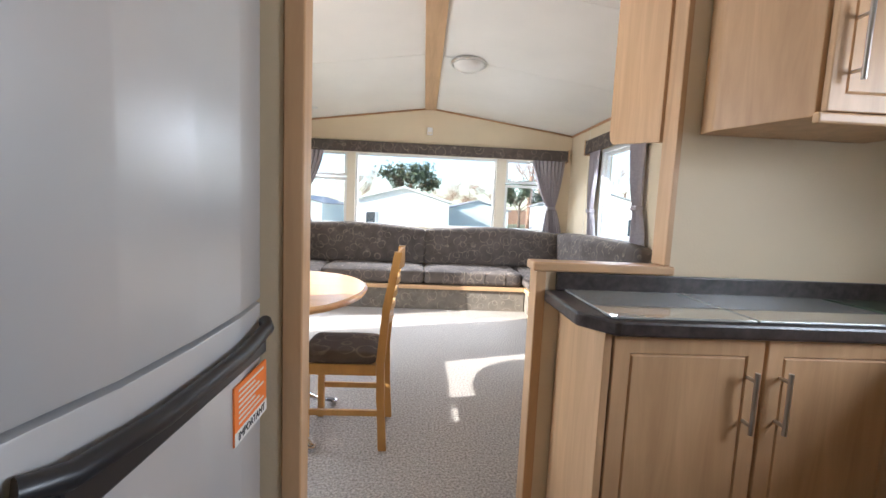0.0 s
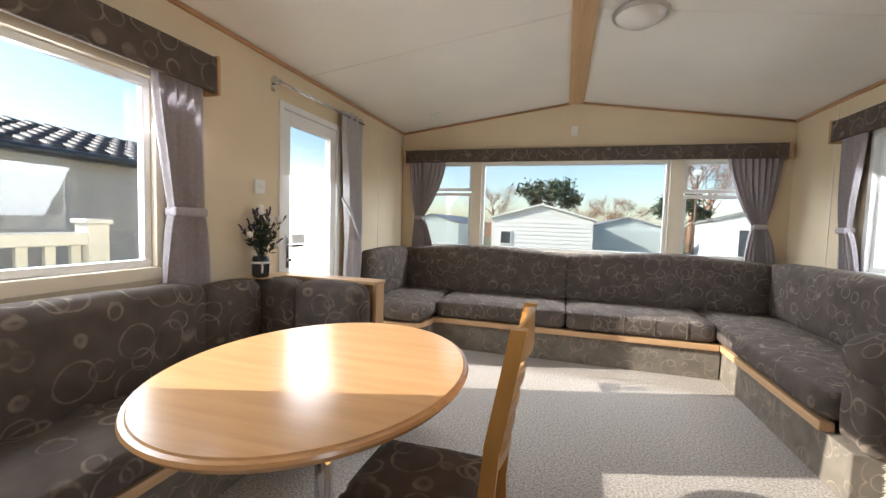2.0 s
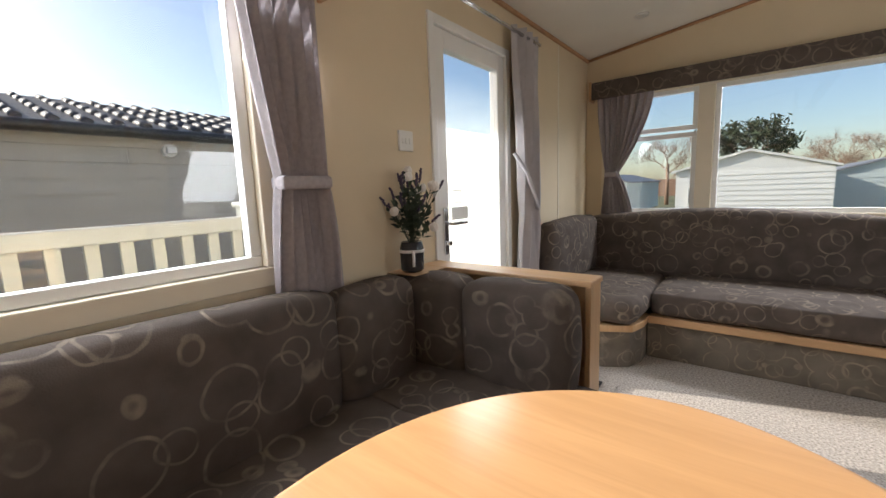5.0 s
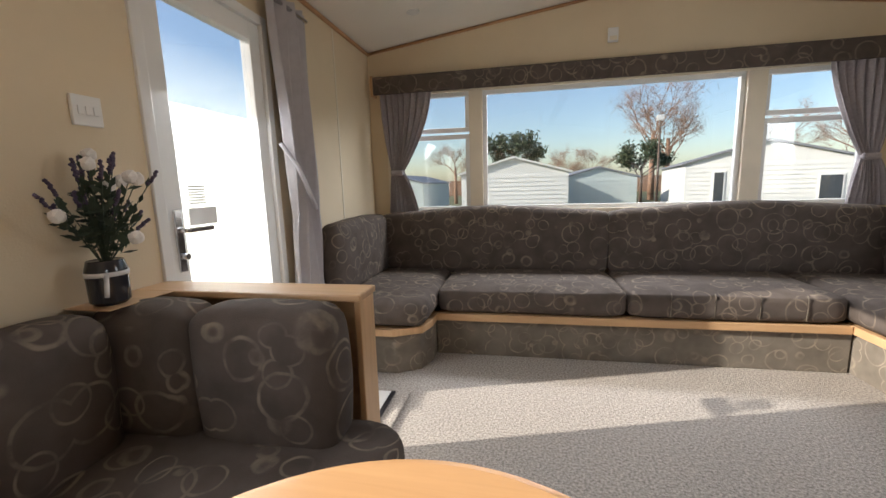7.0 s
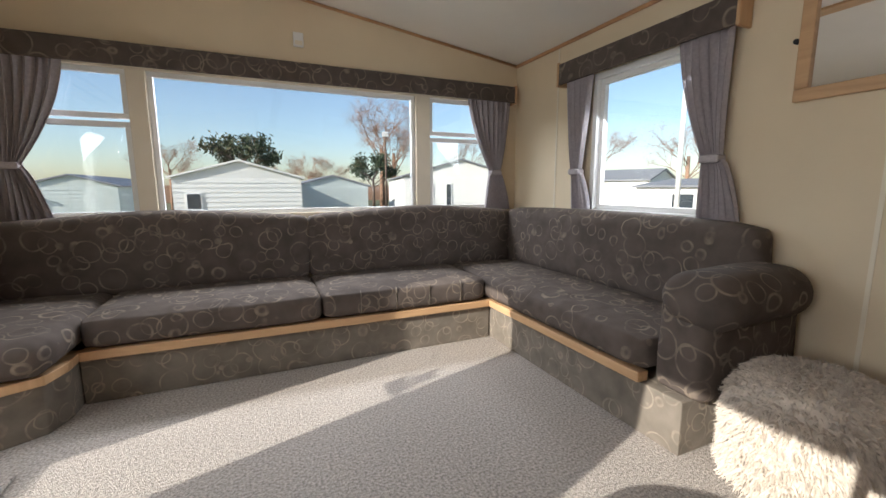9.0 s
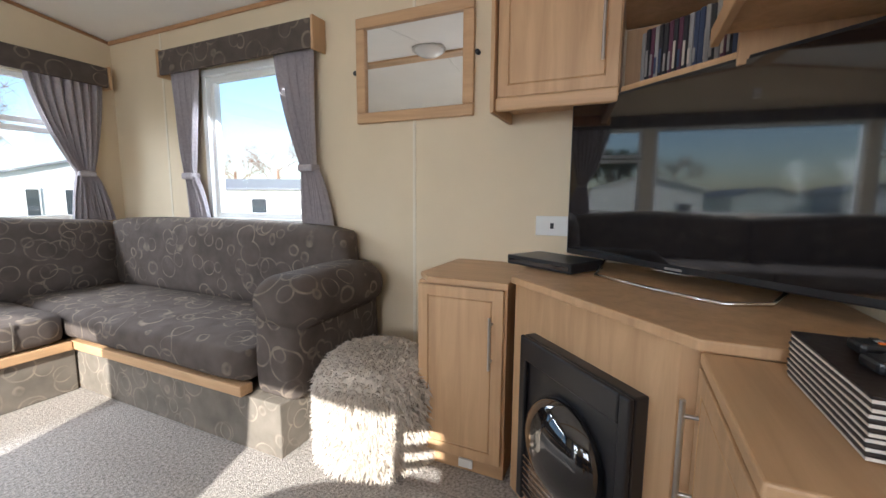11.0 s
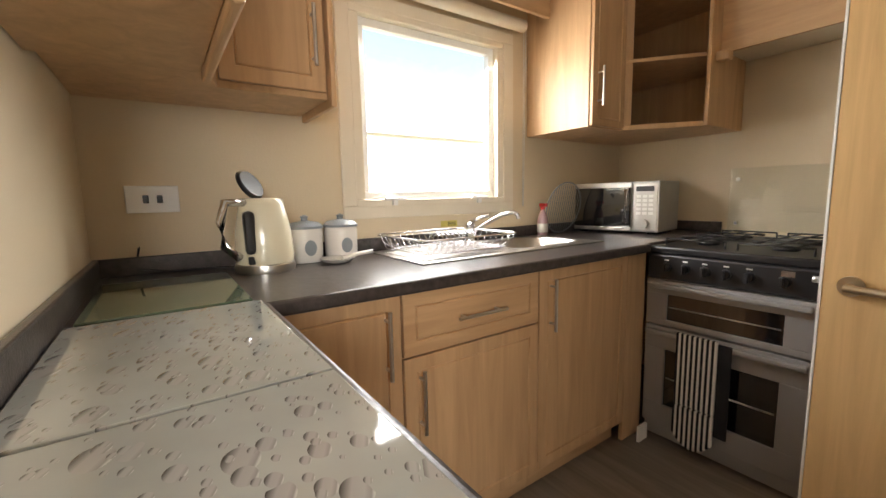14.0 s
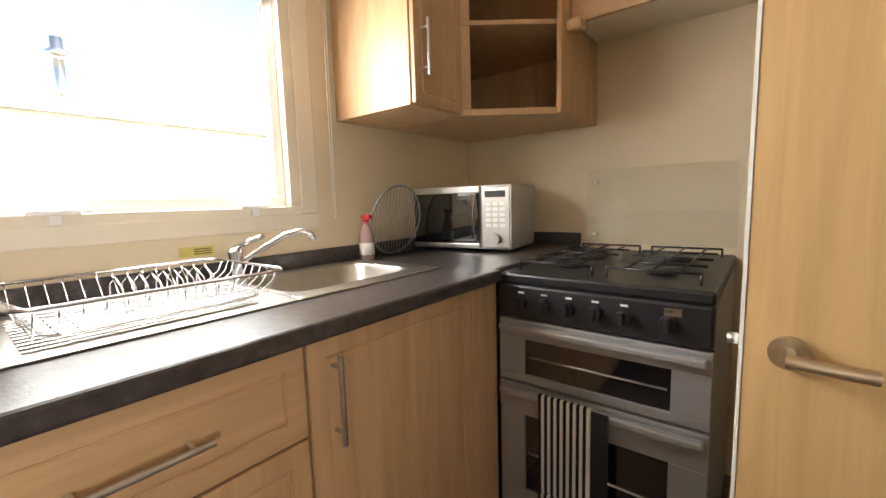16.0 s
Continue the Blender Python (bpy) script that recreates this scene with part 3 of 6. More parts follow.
part("back_cushion", cushion(XL + 0.01, 4.50, 0.45, XL + 0.17, 5.45, 0.93, 0.06, 0.02), FAB, sofa)
arm = part("armrest", cushion(1.43, 3.17, 0.25, XR - 0.06, 3.41, 0.66, 0.05, 0.012), FAB, sofa, "padded rolled armrest")
part("arm_roll", cushion(1.39, 3.10, 0.555, XR - 0.07, 3.41, 0.785, 0.112, 0.006, n=18), FAB, arm, "rolled top of the armrest")

# shaggy pouffe
pf = thing("pouffe", "round shaggy cream pouffe on the carpet beside the sofa", "pouffe", (1.68, 2.93, 0))
R = 0.255
prof = [(R * 0.9, 0.0), (R, 0.06), (R * 1.02, 0.2), (R * 0.99, 0.33), (R * 0.85, 0.41), (R * 0.5, 0.45), (0.02, 0.46)]
part("body", lathe(bmesh.new(), prof, (1.68, 2.93, 0.0)), FLUFF, pf)
rnd = random.Random(5)
verts, faces = [], []
for k in range(9000):
    tt = rnd.random()
    th = rnd.random() * math.tau
    if tt < 0.62:
        z, r = 0.02 + rnd.random() * 0.34, R
        nrm = Vector((math.cos(th), math.sin(th), -0.1))
    else:
        q = math.sqrt(rnd.random())
        r = R * 0.98 * q
        z = 0.455 - 0.11 * q ** 4
        nrm = Vector((math.cos(th) * q, math.sin(th) * q, 1.0))
    p = Vector((1.68 + r * math.cos(th), 2.93 + r * math.sin(th), z))
    d = (nrm.normalized() * 0.6 + Vector((rnd.uniform(-1, 1), rnd.uniform(-1, 1), rnd.uniform(-1, 0.3))) * 0.6).normalized()
    sd = d.orthogonal().normalized() * 0.0035
    tip = p + d * rnd.uniform(0.025, 0.05) + Vector((0, 0, -0.012))
    mid = p + d * 0.02
    i = len(verts)
    verts += [p - sd, p + sd, mid + sd, mid - sd, tip]
    faces += [(i, i + 1, i + 2, i + 3), (i + 3, i + 2, i + 4)]
me = bpy.data.meshes.new("pile")
me.from_pydata([v - Vector((1.68, 2.93, 0)) for v in verts], [], faces)
me.materials.append(FLUFF)
pile = new("pile", me)
pile.parent = pf
tagged(pile, "shaggy wool pile", kind="stuff")

# pelmets and curtains
def pelmet(label, axis, face, sign, u0, u1, z0, z1, d=0.10):
    ob = thing("pelmet", label, "pelmet", (face, (u0 + u1) / 2, z0) if axis == "x" else ((u0 + u1) / 2, face, z0))
    f = face + sign * d

    def b(p0, p1, q0, q1, m0, m1):
        return box(m0, p0, q0, m1, p1, q1, bev=0.006) if axis == "x" else box(p0, m0, q0, p1, m1, q1, bev=0.006)
    part("fabric_front", b(u0 + 0.02, u1 - 0.02, z0, z1, f - sign * 0.022, f), FAB, ob)
    for p0, p1 in ((u0, u0 + 0.019), (u1 - 0.019, u1)):
        part("end_bracket", b(p0, p1, z0 - 0.012, z1 + 0.012, face + sign * 0.001, f + sign * 0.006), BEECH, ob, "beech end bracket")
    return ob


pelmet("fabric-covered pelmet over the front window", "y", YF, -1, -1.70, 2.08, 1.905, 2.045)
pelmet("fabric-covered pelmet over the side window", "x", XR, -1, 3.55, 4.90, 1.92, 2.075)
pelmet("fabric-covered pelmet over the dinette window", "x", XL, 1, 1.20, 2.80, 1.86, 2.04)
curtain("curtain", "grey woven curtain tied back at the front window", "y", YF, -1, (-1.64, -1.20), (-1.56, -1.46), (-1.60, -1.33), 0.93, 1.27, 1.93, CURT, 8, group="front curtains")
curtain("curtain", "grey woven curtain tied back at the front window", "y", YF, -1, (1.60, 2.04), (1.83, 1.93), (1.78, 2.04), 0.93, 1.27, 1.93, CURT, 8, group="front curtains")
curtain("curtain", "grey woven curtain tied back at the side window", "x", XR, -1, (4.56, 4.84), (4.64, 4.73), (4.52, 4.70), 0.92, 1.25, 1.95, CURT, 6, group="side curtains")
curtain("curtain", "grey woven curtain tied back at the side window", "x", XR, -1, (3.60, 3.90), (3.60, 3.70), (3.48, 3.70), 0.92, 1.28, 1.95, CURT, 6, group="side curtains")
curtain("curtain", "grey woven curtain tied back at the dinette window", "x", XL, 1, (2.46, 2.74), (2.54, 2.72), (2.50, 2.76), 0.83, 1.23, 1.88, CURT, 6, group="dinette curtains")
curtain("curtain", "grey woven curtain tied back at the dinette window", "x", XL, 1, (1.24, 1.52), (1.28, 1.45), (1.24, 1.48), 0.83, 1.23, 1.88, CURT, 6, group="dinette curtains")
dc = curtain("curtain", "silver-grey eyelet curtain hanging at the entrance door", "x", XL, 1, (4.10, 4.46), (4.18, 4.42), (4.10, 4.50), 0.10, 1.0, 2.13, SILK, 4, 0.07, band=False)
bm = bmesh.new()
tube(bm, [(XL + 0.02, 4.44, 1.08), (XL + 0.10, 4.36, 1.05), (XL + 0.13, 4.26, 1.12), (XL + 0.115, 4.17, 1.28), (XL + 0.05, 4.13, 1.40)], 0.012)
part("rope_tieback", bm, SILK, dc, "twisted silver rope", smooth=60)
rod = thing("curtain_rod", "chrome curtain rod over the entrance door", "curtain rod", (XL + 0.08, 3.8, 2.09))
part("rod", cyl(bmesh.new(), (XL + 0.08, 3.30, 2.09), (XL + 0.08, 4.44, 2.09), 0.011), CHROME, rod)
bm = cyl(bmesh.new(), (XL + 0.08, 3.24, 2.09), (XL + 0.08, 3.30, 2.09), 0.022, 0.012)
part("finial", bm, CHROME, rod)
for y in (3.32, 4.40):
    part("bracket", bx(cyl(bmesh.new(), (XL, y, 2.09), (XL + 0.08, y, 2.09), 0.008), XL, y - 0.015, 2.04, XL + 0.008, y + 0.015, 2.12), CHROME, rod)

# ---- dinette ----
hw = structure("dinette_end_wall", box(XL, 3.315, 0, -0.972, 3.345, 0.822), BEECH_X, "low beech panel at the end of the dinette", "partition")
structure("dinette_ledge", box(XL, 3.265, 0.823, -0.945, 3.40, 0.845, bev=0.005), BEECH_X, "narrow beech ledge on the low panel", "trim")
structure("dinette_corner_ledge", box(XL, 3.05, 0.843, -1.59, 3.264, 0.845), BEECH_X, "beech corner piece of the ledge", "trim")
structure("dinette_end_post", box(-0.971, 3.275, 0, -0.950, 3.39, 0.822, bev=0.004), BEECH, "beech end post of the low panel", "trim")
dn = thing("dinette_bench", "U-shaped dinette bench in brown ring-patterned fabric", "bench", (-1.5, 2.2, 0))
part("base", box(XL + 0.005, 1.012, 0, -1.25, 3.30, 0.25, bev=0.006), FABL, dn)
part("base", box(-1.245, 2.80, 0, -1.0, 3.30, 0.25, bev=0.02), FABL, dn)
part("base", box(-1.245, 1.012, 0, -0.62, 1.35, 0.25, bev=0.02), FABL, dn)
part("trim", box(-1.245, 1.36, 0.252, -1.215, 2.78, 0.295, bev=0.004), BEECH_Y, dn, "beech edge strip")
part("seat_cushion", cushion(XL + 0.02, 1.35, 0.297, -1.20, 2.80, 0.46, 0.05, 0.015, tuft=0.012), FAB, dn)
part("seat_cushion", cushion(XL + 0.02, 2.76, 0.297, -0.80, 3.25, 0.46, 0.12, 0.012, tuft=0.01), FAB, dn)
part("seat_cushion", cushion(XL + 0.02, 1.02, 0.297, -0.50, 1.40, 0.46, 0.12, 0.012, tuft=0.01), FAB, dn)
part("back_cushion", cushion(XL + 0.01, 1.02, 0.42, XL + 0.17, 2.66, 0.875, 0.05, 0.02), FAB, dn)
part("back_cushion", cushion(-1.73, 3.07, 0.42, -1.405, 3.262, 0.825, 0.05, 0.02), FAB, dn)
part("back_cushion", cushion(-1.40, 3.08, 0.42, -0.975, 3.262, 0.83, 0.05, 0.02), FAB, dn)
part("back_cushion", cushion(XL + 0.02, 2.67, 0.42, XL + 0.17, 3.05, 0.84, 0.05, 0.02), FAB, dn)

TX, TY, TR_, TZ = -0.585, 2.155, 0.56, 0.755
tb = thing("dining_table", "oval beech pedestal table with a moulded rim", "table", (TX, TY, 0))
prof = [(TR_ - 0.05, -0.032), (TR_ - 0.014, -0.030), (TR_ - 0.006, -0.022), (TR_, -0.014), (TR_ - 0.004, -0.006), (TR_ - 0.016, -0.004), (TR_ - 0.02, 0.0), (0.001, 0.0)]
bm = lathe(bmesh.new(), prof, (0, 0, 0), 72)
for v in bm.verts:
    v.co = Vector((TX + v.co.x * 0.81, TY + v.co.y, TZ + v.co.z))
part("tabletop", bm, TABLE, tb, smooth=35)
part("bearer", box(TX - 0.3, TY - 0.04, TZ - 0.075, TX + 0.3, TY + 0.04, TZ - 0.033, bev=0.004), BEECH_X, tb)
part("pedestal", cyl(bmesh.new(), (TX, TY, 0.10), (TX, TY, TZ - 0.076), 0.03), CHROME, tb, "chrome column")
for k in range(4):
    an = radians(45 + 90 * k)
    c, s = math.cos(an), math.sin(an)
    bm = tube(bmesh.new(), [(TX + c * 0.02, TY + s * 0.02, 0.22), (TX + c * 0.1, TY + s * 0.1, 0.17), (TX + c * 0.22, TY + s * 0.22, 0.08), (TX + c * 0.34, TY + s * 0.34, 0.025)], 0.014)
    bx(bm, TX + c * 0.34 - 0.02, TY + s * 0.34 - 0.02, 0, TX + c * 0.34 + 0.02, TY + s * 0.34 + 0.02, 0.03, bev=0.005)
    part("leg", bm, CHROME, tb)

ch = thing("dining_chair", "beech dining chair with ladder back and ring-patterned seat", "chair", (-0.2, 2.10, 0))
for y in (1.935, 2.265):
    bm = bmesh.new()
    pts = [(-0.005, 0.0), (-0.02, 0.25), (-0.025, 0.45), (-0.005, 0.70), (0.045, 0.985)]
    for (xa, za), (xb, zb) in zip(pts, pts[1:]):
        b = bmesh.new()
        vs = [b.verts.new(p) for p in ((xa - 0.02, y - 0.013, za), (xa + 0.02, y - 0.013, za), (xa + 0.02, y + 0.013, za), (xa - 0.02, y + 0.013, za), (xb - 0.018, y - 0.013, zb), (xb + 0.018, y - 0.013, zb), (xb + 0.018, y + 0.013, zb), (xb - 0.018, y + 0.013, zb))]
        for q in ((0, 1, 2, 3), (7, 6, 5, 4), (0, 4, 5, 1), (1, 5, 6, 2), (2, 6, 7, 3), (3, 7, 4, 0)):
            b.faces.new([vs[i] for i in q])
        merge(bm, b)
    part("back_leg", bm, CHAIR, ch)
for y in (1.945, 2.255):
    part("front_leg", box(-0.40, y - 0.016, 0, -0.366, y + 0.016, 0.43, bev=0.004), CHAIR, ch)
for zc, hh, cx in ((0.935, 0.075, 0.037), (0.83, 0.028, 0.018), (0.765, 0.028, 0.006), (0.70, 0.028, -0.004), (0.635, 0.028, -0.012)):
    b = bmesh.new()
    n = 8
    rows = []
    for k in range(n + 1):
        y = 1.945 + 0.31 * k / n
        d = 0.022 * (1 - (2 * k / n - 1) ** 2)
        top = 0.02 * (1 - (2 * k / n - 1) ** 2) if hh > 0.05 else 0
        rows.append([b.verts.new((cx + d + o, y, zc + q * hh / 2 + (top if q > 0 else 0) + o * 0.2)) for o, q in ((-0.009, -1), (0.009, -1), (0.009, 1), (-0.009, 1))])
    for r0, r1 in zip(rows, rows[1:]):
        for q in range(4):
            b.faces.new((r0[q], r0[(q + 1) % 4], r1[(q + 1) % 4], r1[q])).smooth = q % 2 == 0
    b.faces.new(rows[0])
    b.faces.new(rows[-1])
    part("top_rail" if hh > 0.05 else "slat", b, CHAIR, ch)
part("seat_frame", box(-0.405, 1.935, 0.375, -0.045, 2.265, 0.43, bev=0.004), CHAIR, ch)
part("seat", cushion(-0.42, 1.925, 0.431, -0.05, 2.275, 0.485, 0.025, 0.012), FAB, ch, "upholstered seat pad")
for y in (1.943, 2.257):
    part("stretcher", box(-0.366, y - 0.008, 0.17, -0.03, y + 0.008, 0.20, bev=0.003), CHAIR, ch)

# flowers in a jar on the ledge
FX, FY = -1.665, 3.12
fl = thing("flower_jar", "dark glass jar of dried lavender and white flowers on the ledge", "vase", (FX, FY, 0.846))
part("jar", lathe(bmesh.new(), [(0.04, 0), (0.05, 0.01), (0.052, 0.10), (0.046, 0.125), (0.044, 0.13), (0.040, 0.128)], (FX, FY, 0.846)), JAR, fl, smooth=40)
bm = lathe(bmesh.new(), [(0.0535, 0.085), (0.0535, 0.098), (0.052, 0.098), (0.052, 0.085)], (FX, FY, 0.846))
tube(bm, [(FX + 0.04, FY - 0.035, 0.935), (FX + 0.055, FY - 0.05, 0.91), (FX + 0.06, FY - 0.058, 0.88)], 0.006)
part("ribbon", bm, RIBBON, fl)
bs, bl = bmesh.new(), bmesh.new()
for k in range(34):
    an, lean, hgt = rnd.random() * math.tau, rnd.random() ** 0.7 * 0.15, rnd.uniform(0.16, 0.34)
    base = Vector((FX, FY, 0.95))
    dirv = Vector((math.cos(an) * lean, math.sin(an) * lean, 0))
    if dirv.x < -0.08:
        dirv.x = -0.06
    top = base + dirv + Vector((0, 0, hgt - lean * 0.5))
    mid = (base + top) / 2 + Vector((0, 0, 0.015))
    tube(bs, [base, mid, top], 0.0016, 4)
    for j in range(9):
        p = base.lerp(top, 0.35 + 0.6 * rnd.random())
        d = Vector((rnd.uniform(-1, 1), rnd.uniform(-1, 1), rnd.uniform(0, 1))).normalized()
        s = d.orthogonal() * 0.006
        bl.faces.new([bl.verts.new(q) for q in (p, p + d * 0.018 + s, p + d * 0.04, p + d * 0.018 - s)])
    if k % 3 == 0 and k < 24:
        b = bmesh.new()
        bmesh.ops.create_icosphere(b, subdivisions=2, radius=0.019)
        for v in b.verts:
            v.co *= 1 + 0.25 * noise.noise(v.co * 90)
        part("white_bloom", placed(b, Matrix.Translation(top)), PETAL, fl)
    else:
        bb = bmesh.new()
        for j in range(7):
            b = bmesh.new()
            bmesh.ops.create_icosphere(b, subdivisions=1, radius=0.006)
            merge(bb, b, 0, Matrix.Translation(top + (top - mid).normalized() * j * 0.007 + Vector((rnd.uniform(-1, 1), rnd.uniform(-1, 1), 0)) * 0.003))
        part("lavender_spike", bb, LILAC, fl)
part("greenery", bs, LEAF, fl)["kind"] = "stuff"
part("foliage", bl, LEAF, fl)["kind"] = "stuff"

# door mat well
mt = thing("threshold_mat", "pale door mat with a dark edge strip by the entrance", "mat", (-1.45, 3.9, 0))
part("mat", box(XL + 0.02, 3.41, 0.001, -1.20, 4.22, 0.012, bev=0.003), WHITE, mt)
part("edge_strip", box(-1.198, 3.41, 0.001, -1.175, 4.22, 0.016, bev=0.003), BLACK, mt)
part("edge_strip", box(-1.12, 3.41, 0.001, -1.085, 4.22, 0.02, bev=0.008), CARPET, mt)


def plate(name, label, axis, face, sign, u, z, w=0.088, h=0.088, kind="switch", keys=3):
    ob = thing(name, label, kind, (face, u, z - h / 2) if axis == "x" else (u, face, z - h / 2))

    def b(u0, u1, q0, q1, d0, d1, bev):
        f0, f1 = face + sign * d0, face + sign * d1
        return box(f0, u0, q0, f1, u1, q1, bev=bev) if axis == "x" else box(u0, f0, q0, u1, f1, q1, bev=bev)
    part("plate", b(u - w / 2, u + w / 2, z - h / 2, z + h / 2, 0, 0.012, 0.003), WHITE, ob)
    for k in range(keys):
        c = u + (k - (keys - 1) / 2) * w * 0.26
        part("rocker" if kind == "switch" else "socket_hole", b(c - 0.008, c + 0.008, z - 0.013, z + 0.013, 0.012, 0.016, 0.002), WHITE if kind == "switch" else BLACK, ob)
    return ob


plate("light_switch", "white triple light switch on the wall", "x", XL, 1, 3.20, 1.41)
plate("aerial_socket", "white aerial socket behind the television", "x", XR, -1, 2.27, 0.99, 0.15, 0.09, "socket", 1)
plate("wall_socket", "white double socket on the kitchen wall", "x", XR, -1, 1.16, 1.19, 0.146, 0.088, "socket", 2)
se = thing("wall_sensor", "small white sensor box on the gable", "sensor", (0.19, YF, 2.18))
part("body", box(0.155, YF - 0.03, 2.175, 0.228, YF, 2.275, bev=0.006), WHITE, se)
part("lens_window", box(0.165, YF - 0.033, 2.185, 0.218, YF - 0.0305, 2.215, bev=0.001), IVORY, se)
lamp = thing("ceiling_light", "round glass dish ceiling light with a chrome rim, off", "ceiling light", (0.50, 3.71, 2.40))
part("rim", lathe(bmesh.new(), [(0.15, 0.0), (0.158, -0.01), (0.155, -0.03), (0.14, -0.03), (0.14, 0.0)], (0.50, 3.71, 2.488), 40), STEEL, lamp, smooth=40)
part("dish", lathe(bmesh.new(), [(0.139, -0.025), (0.125, -0.05), (0.08, -0.075), (0.005, -0.085)], (0.50, 3.71, 2.488), 40), POT, lamp, smooth=60)
dl = thing("ceiling_spot", "small white recessed ceiling spot", "ceiling light", (-1.21, 5.09, 2.33))
part("ring", lathe(bmesh.new(), [(0.03, 0.0), (0.045, 0.0), (0.045, -0.012), (0.03, -0.01)], (-1.21, 5.09, 2.345)), WHITE, dl)

# mirror
mi = thing("wall_mirror", "rectangular wall mirror in a beech frame", "mirror", (XR, 2.99, 1.51))
bm = bmesh.new()
for p in ((2.66, 3.33, 1.51, 1.565), (2.66, 3.33, 1.995, 2.05), (2.66, 2.715, 1.566, 1.994), (3.275, 3.33, 1.566, 1.994)):
    bx(bm, XR - 0.03, p[0], p[2], XR - 0.002, p[1], p[3], bev=0.005)
part("frame", bm, BEECH_Y, mi)
part("glass", box(XR - 0.012, 2.712, 1.562, XR - 0.008, 3.278, 1.998), MIRROR, mi)
for y, z in ((2.645, 1.80), (3.345, 1.78)):
    part("hook", cyl(bmesh.new(), (XR, y, z), (XR - 0.02, y, z), 0.012), BLACK, mi)

# ---- television corner ----
cb = thing("side_cupboard", "beech low cupboard with one door beside the fire", "cupboard", (1.9, 2.53, 0))
part("body", box(1.665, 2.345, 0.06, XR - 0.003, 2.715, 0.785, bev=0.003), BEECH, cb)
part("top", prism(bmesh.new(), [(1.63, 2.335), (1.63, 2.66), (1.72, 2.735), (XR - 0.003, 2.735), (XR - 0.003, 2.335)], 0.786, 0.808, 0.004), BEECH_Y, cb)
part("plinth", box(1.68, 2.35, 0, XR - 0.003, 2.71, 0.059), BEECH_Y, cb)
door_with_handle(cb, 1.646, 2.71, 0.075, 0.355, 0.70, -90, 0.88, hz=0.50, length=0.20)
plate("low_socket", "small white socket at the foot of the cupboard", "x", 1.665, -1, 2.50, 0.045, 0.06, 0.035, "socket", 0)

un = thing("corner_fire_unit", "beech corner unit with shelf over an electric fire", "media unit", (1.6, 1.9, 0))
A, B = (1.63, 2.325), (1.145, 1.815)
part("top", prism(bmesh.new(), [A, B, (1.155, 1.407), (XR - 0.003, 1.407), (XR - 0.003, 2.325)], 0.812, 0.838, 0.005), BEECH, un)
part("body", prism(bmesh.new(), [(1.665, 2.315), (1.19, 1.838), (1.19, 1.407), (XR - 0.004, 1.407), (XR - 0.004, 2.315)], 0.0, 0.811), BEECH, un)
part("low_top", box(0.735, 1.407, 0.787, 1.152, 1.808, 0.811, bev=0.004), BEECH_X, un)
part("low_body", box(0.755, 1.407, 0.0, 1.186, 1.785, 0.786), BEECH, un)
door_with_handle(un, 1.178, 1.804, 0.07, 0.42, 0.70, 180, 0.10, hz=0.52, length=0.24)
# electric fire on the slanting front
fa = math.atan2(1.85 - 2.315, 1.19 - 1.665)
ef = thing("electric_fire", "black electric fire with domed hood and chrome bars", "heater", (1.410, 2.052, 0.08), turn=math.degrees(fa))
part("surround", box(-0.24, -0.045, 0.0, 0.24, -0.001, 0.58, bev=0.006), BLACK, ef, local=True)
bm = bmesh.new()
for p in ((-0.24, 0.205, 0.50, 0.58), (0.205, 0.24, 0, 0.58), (-0.24, -0.205, 0, 0.58)):
    bx(bm, p[0], -0.062, p[2], p[1], -0.046, p[3], bev=0.006)
part("trim_frame", bm, BLACK, ef, local=True)
b = bmesh.new()
bmesh.ops.create_uvsphere(b, u_segments=28, v_segments=16, radius=1.0)
for v in b.verts:
    v.co = Vector((v.co.x * 0.165, -0.05 + min(v.co.y, 0.0) * 0.085, 0.31 + v.co.z * 0.15))
for f in b.faces:
    f.smooth = True
part("hood", b, GLOSS, ef, "glossy domed black hood", local=True)
for k in range(7):
    part("grille_bar", cyl(bmesh.new(), (-0.18, -0.07, 0.05 + k * 0.022), (0.18, -0.07, 0.05 + k * 0.022), 0.004, seg=8), CHROME, ef, local=True)
part("burner", box(-0.17, -0.058, 0.06, 0.17, -0.047, 0.18, bev=0.004), CHROME, ef, local=True)

tvd = Vector((2.02 - 1.36, 2.185 - 1.44, 0))
ta = math.degrees(math.atan2(-tvd.y, -tvd.x))
tv = thing("television", "large black flat-screen television on a bowed stand, off", "television", (1.69, 1.8125, 0.839), turn=ta)
W2 = tvd.length / 2
part("body", box(-W2, -0.005, 0.045, W2, 0.04, 0.655, bev=0.006), BLACK, tv, local=True)
part("screen", box(-W2 + 0.012, -0.0085, 0.068, W2 - 0.012, -0.0055, 0.643), GLOSS, tv, local=True)
part("stand", tube(bmesh.new(), [(-0.30, 0.02, 0.045), (-0.29, -0.02, 0.012), (-0.22, -0.11, 0.006), (0, -0.125, 0.006), (0.22, -0.11, 0.006), (0.29, -0.02, 0.012), (0.30, 0.02, 0.045)], 0.006), CHROME, tv, "thin dark chrome bow", local=True)
part("maker_mark", box(-0.03, -0.0062, 0.05, 0.03, -0.0052, 0.058), STEEL, tv, "small silver mark", local=True)
part("light_bar", box(-0.06, -0.012, 0.042, 0.06, -0.006, 0.046), CHROME, tv, local=True)
dvd = thing("disc_player", "slim black disc player on the corner unit", "disc player", (1.89, 2.22, 0.839), turn=-120)
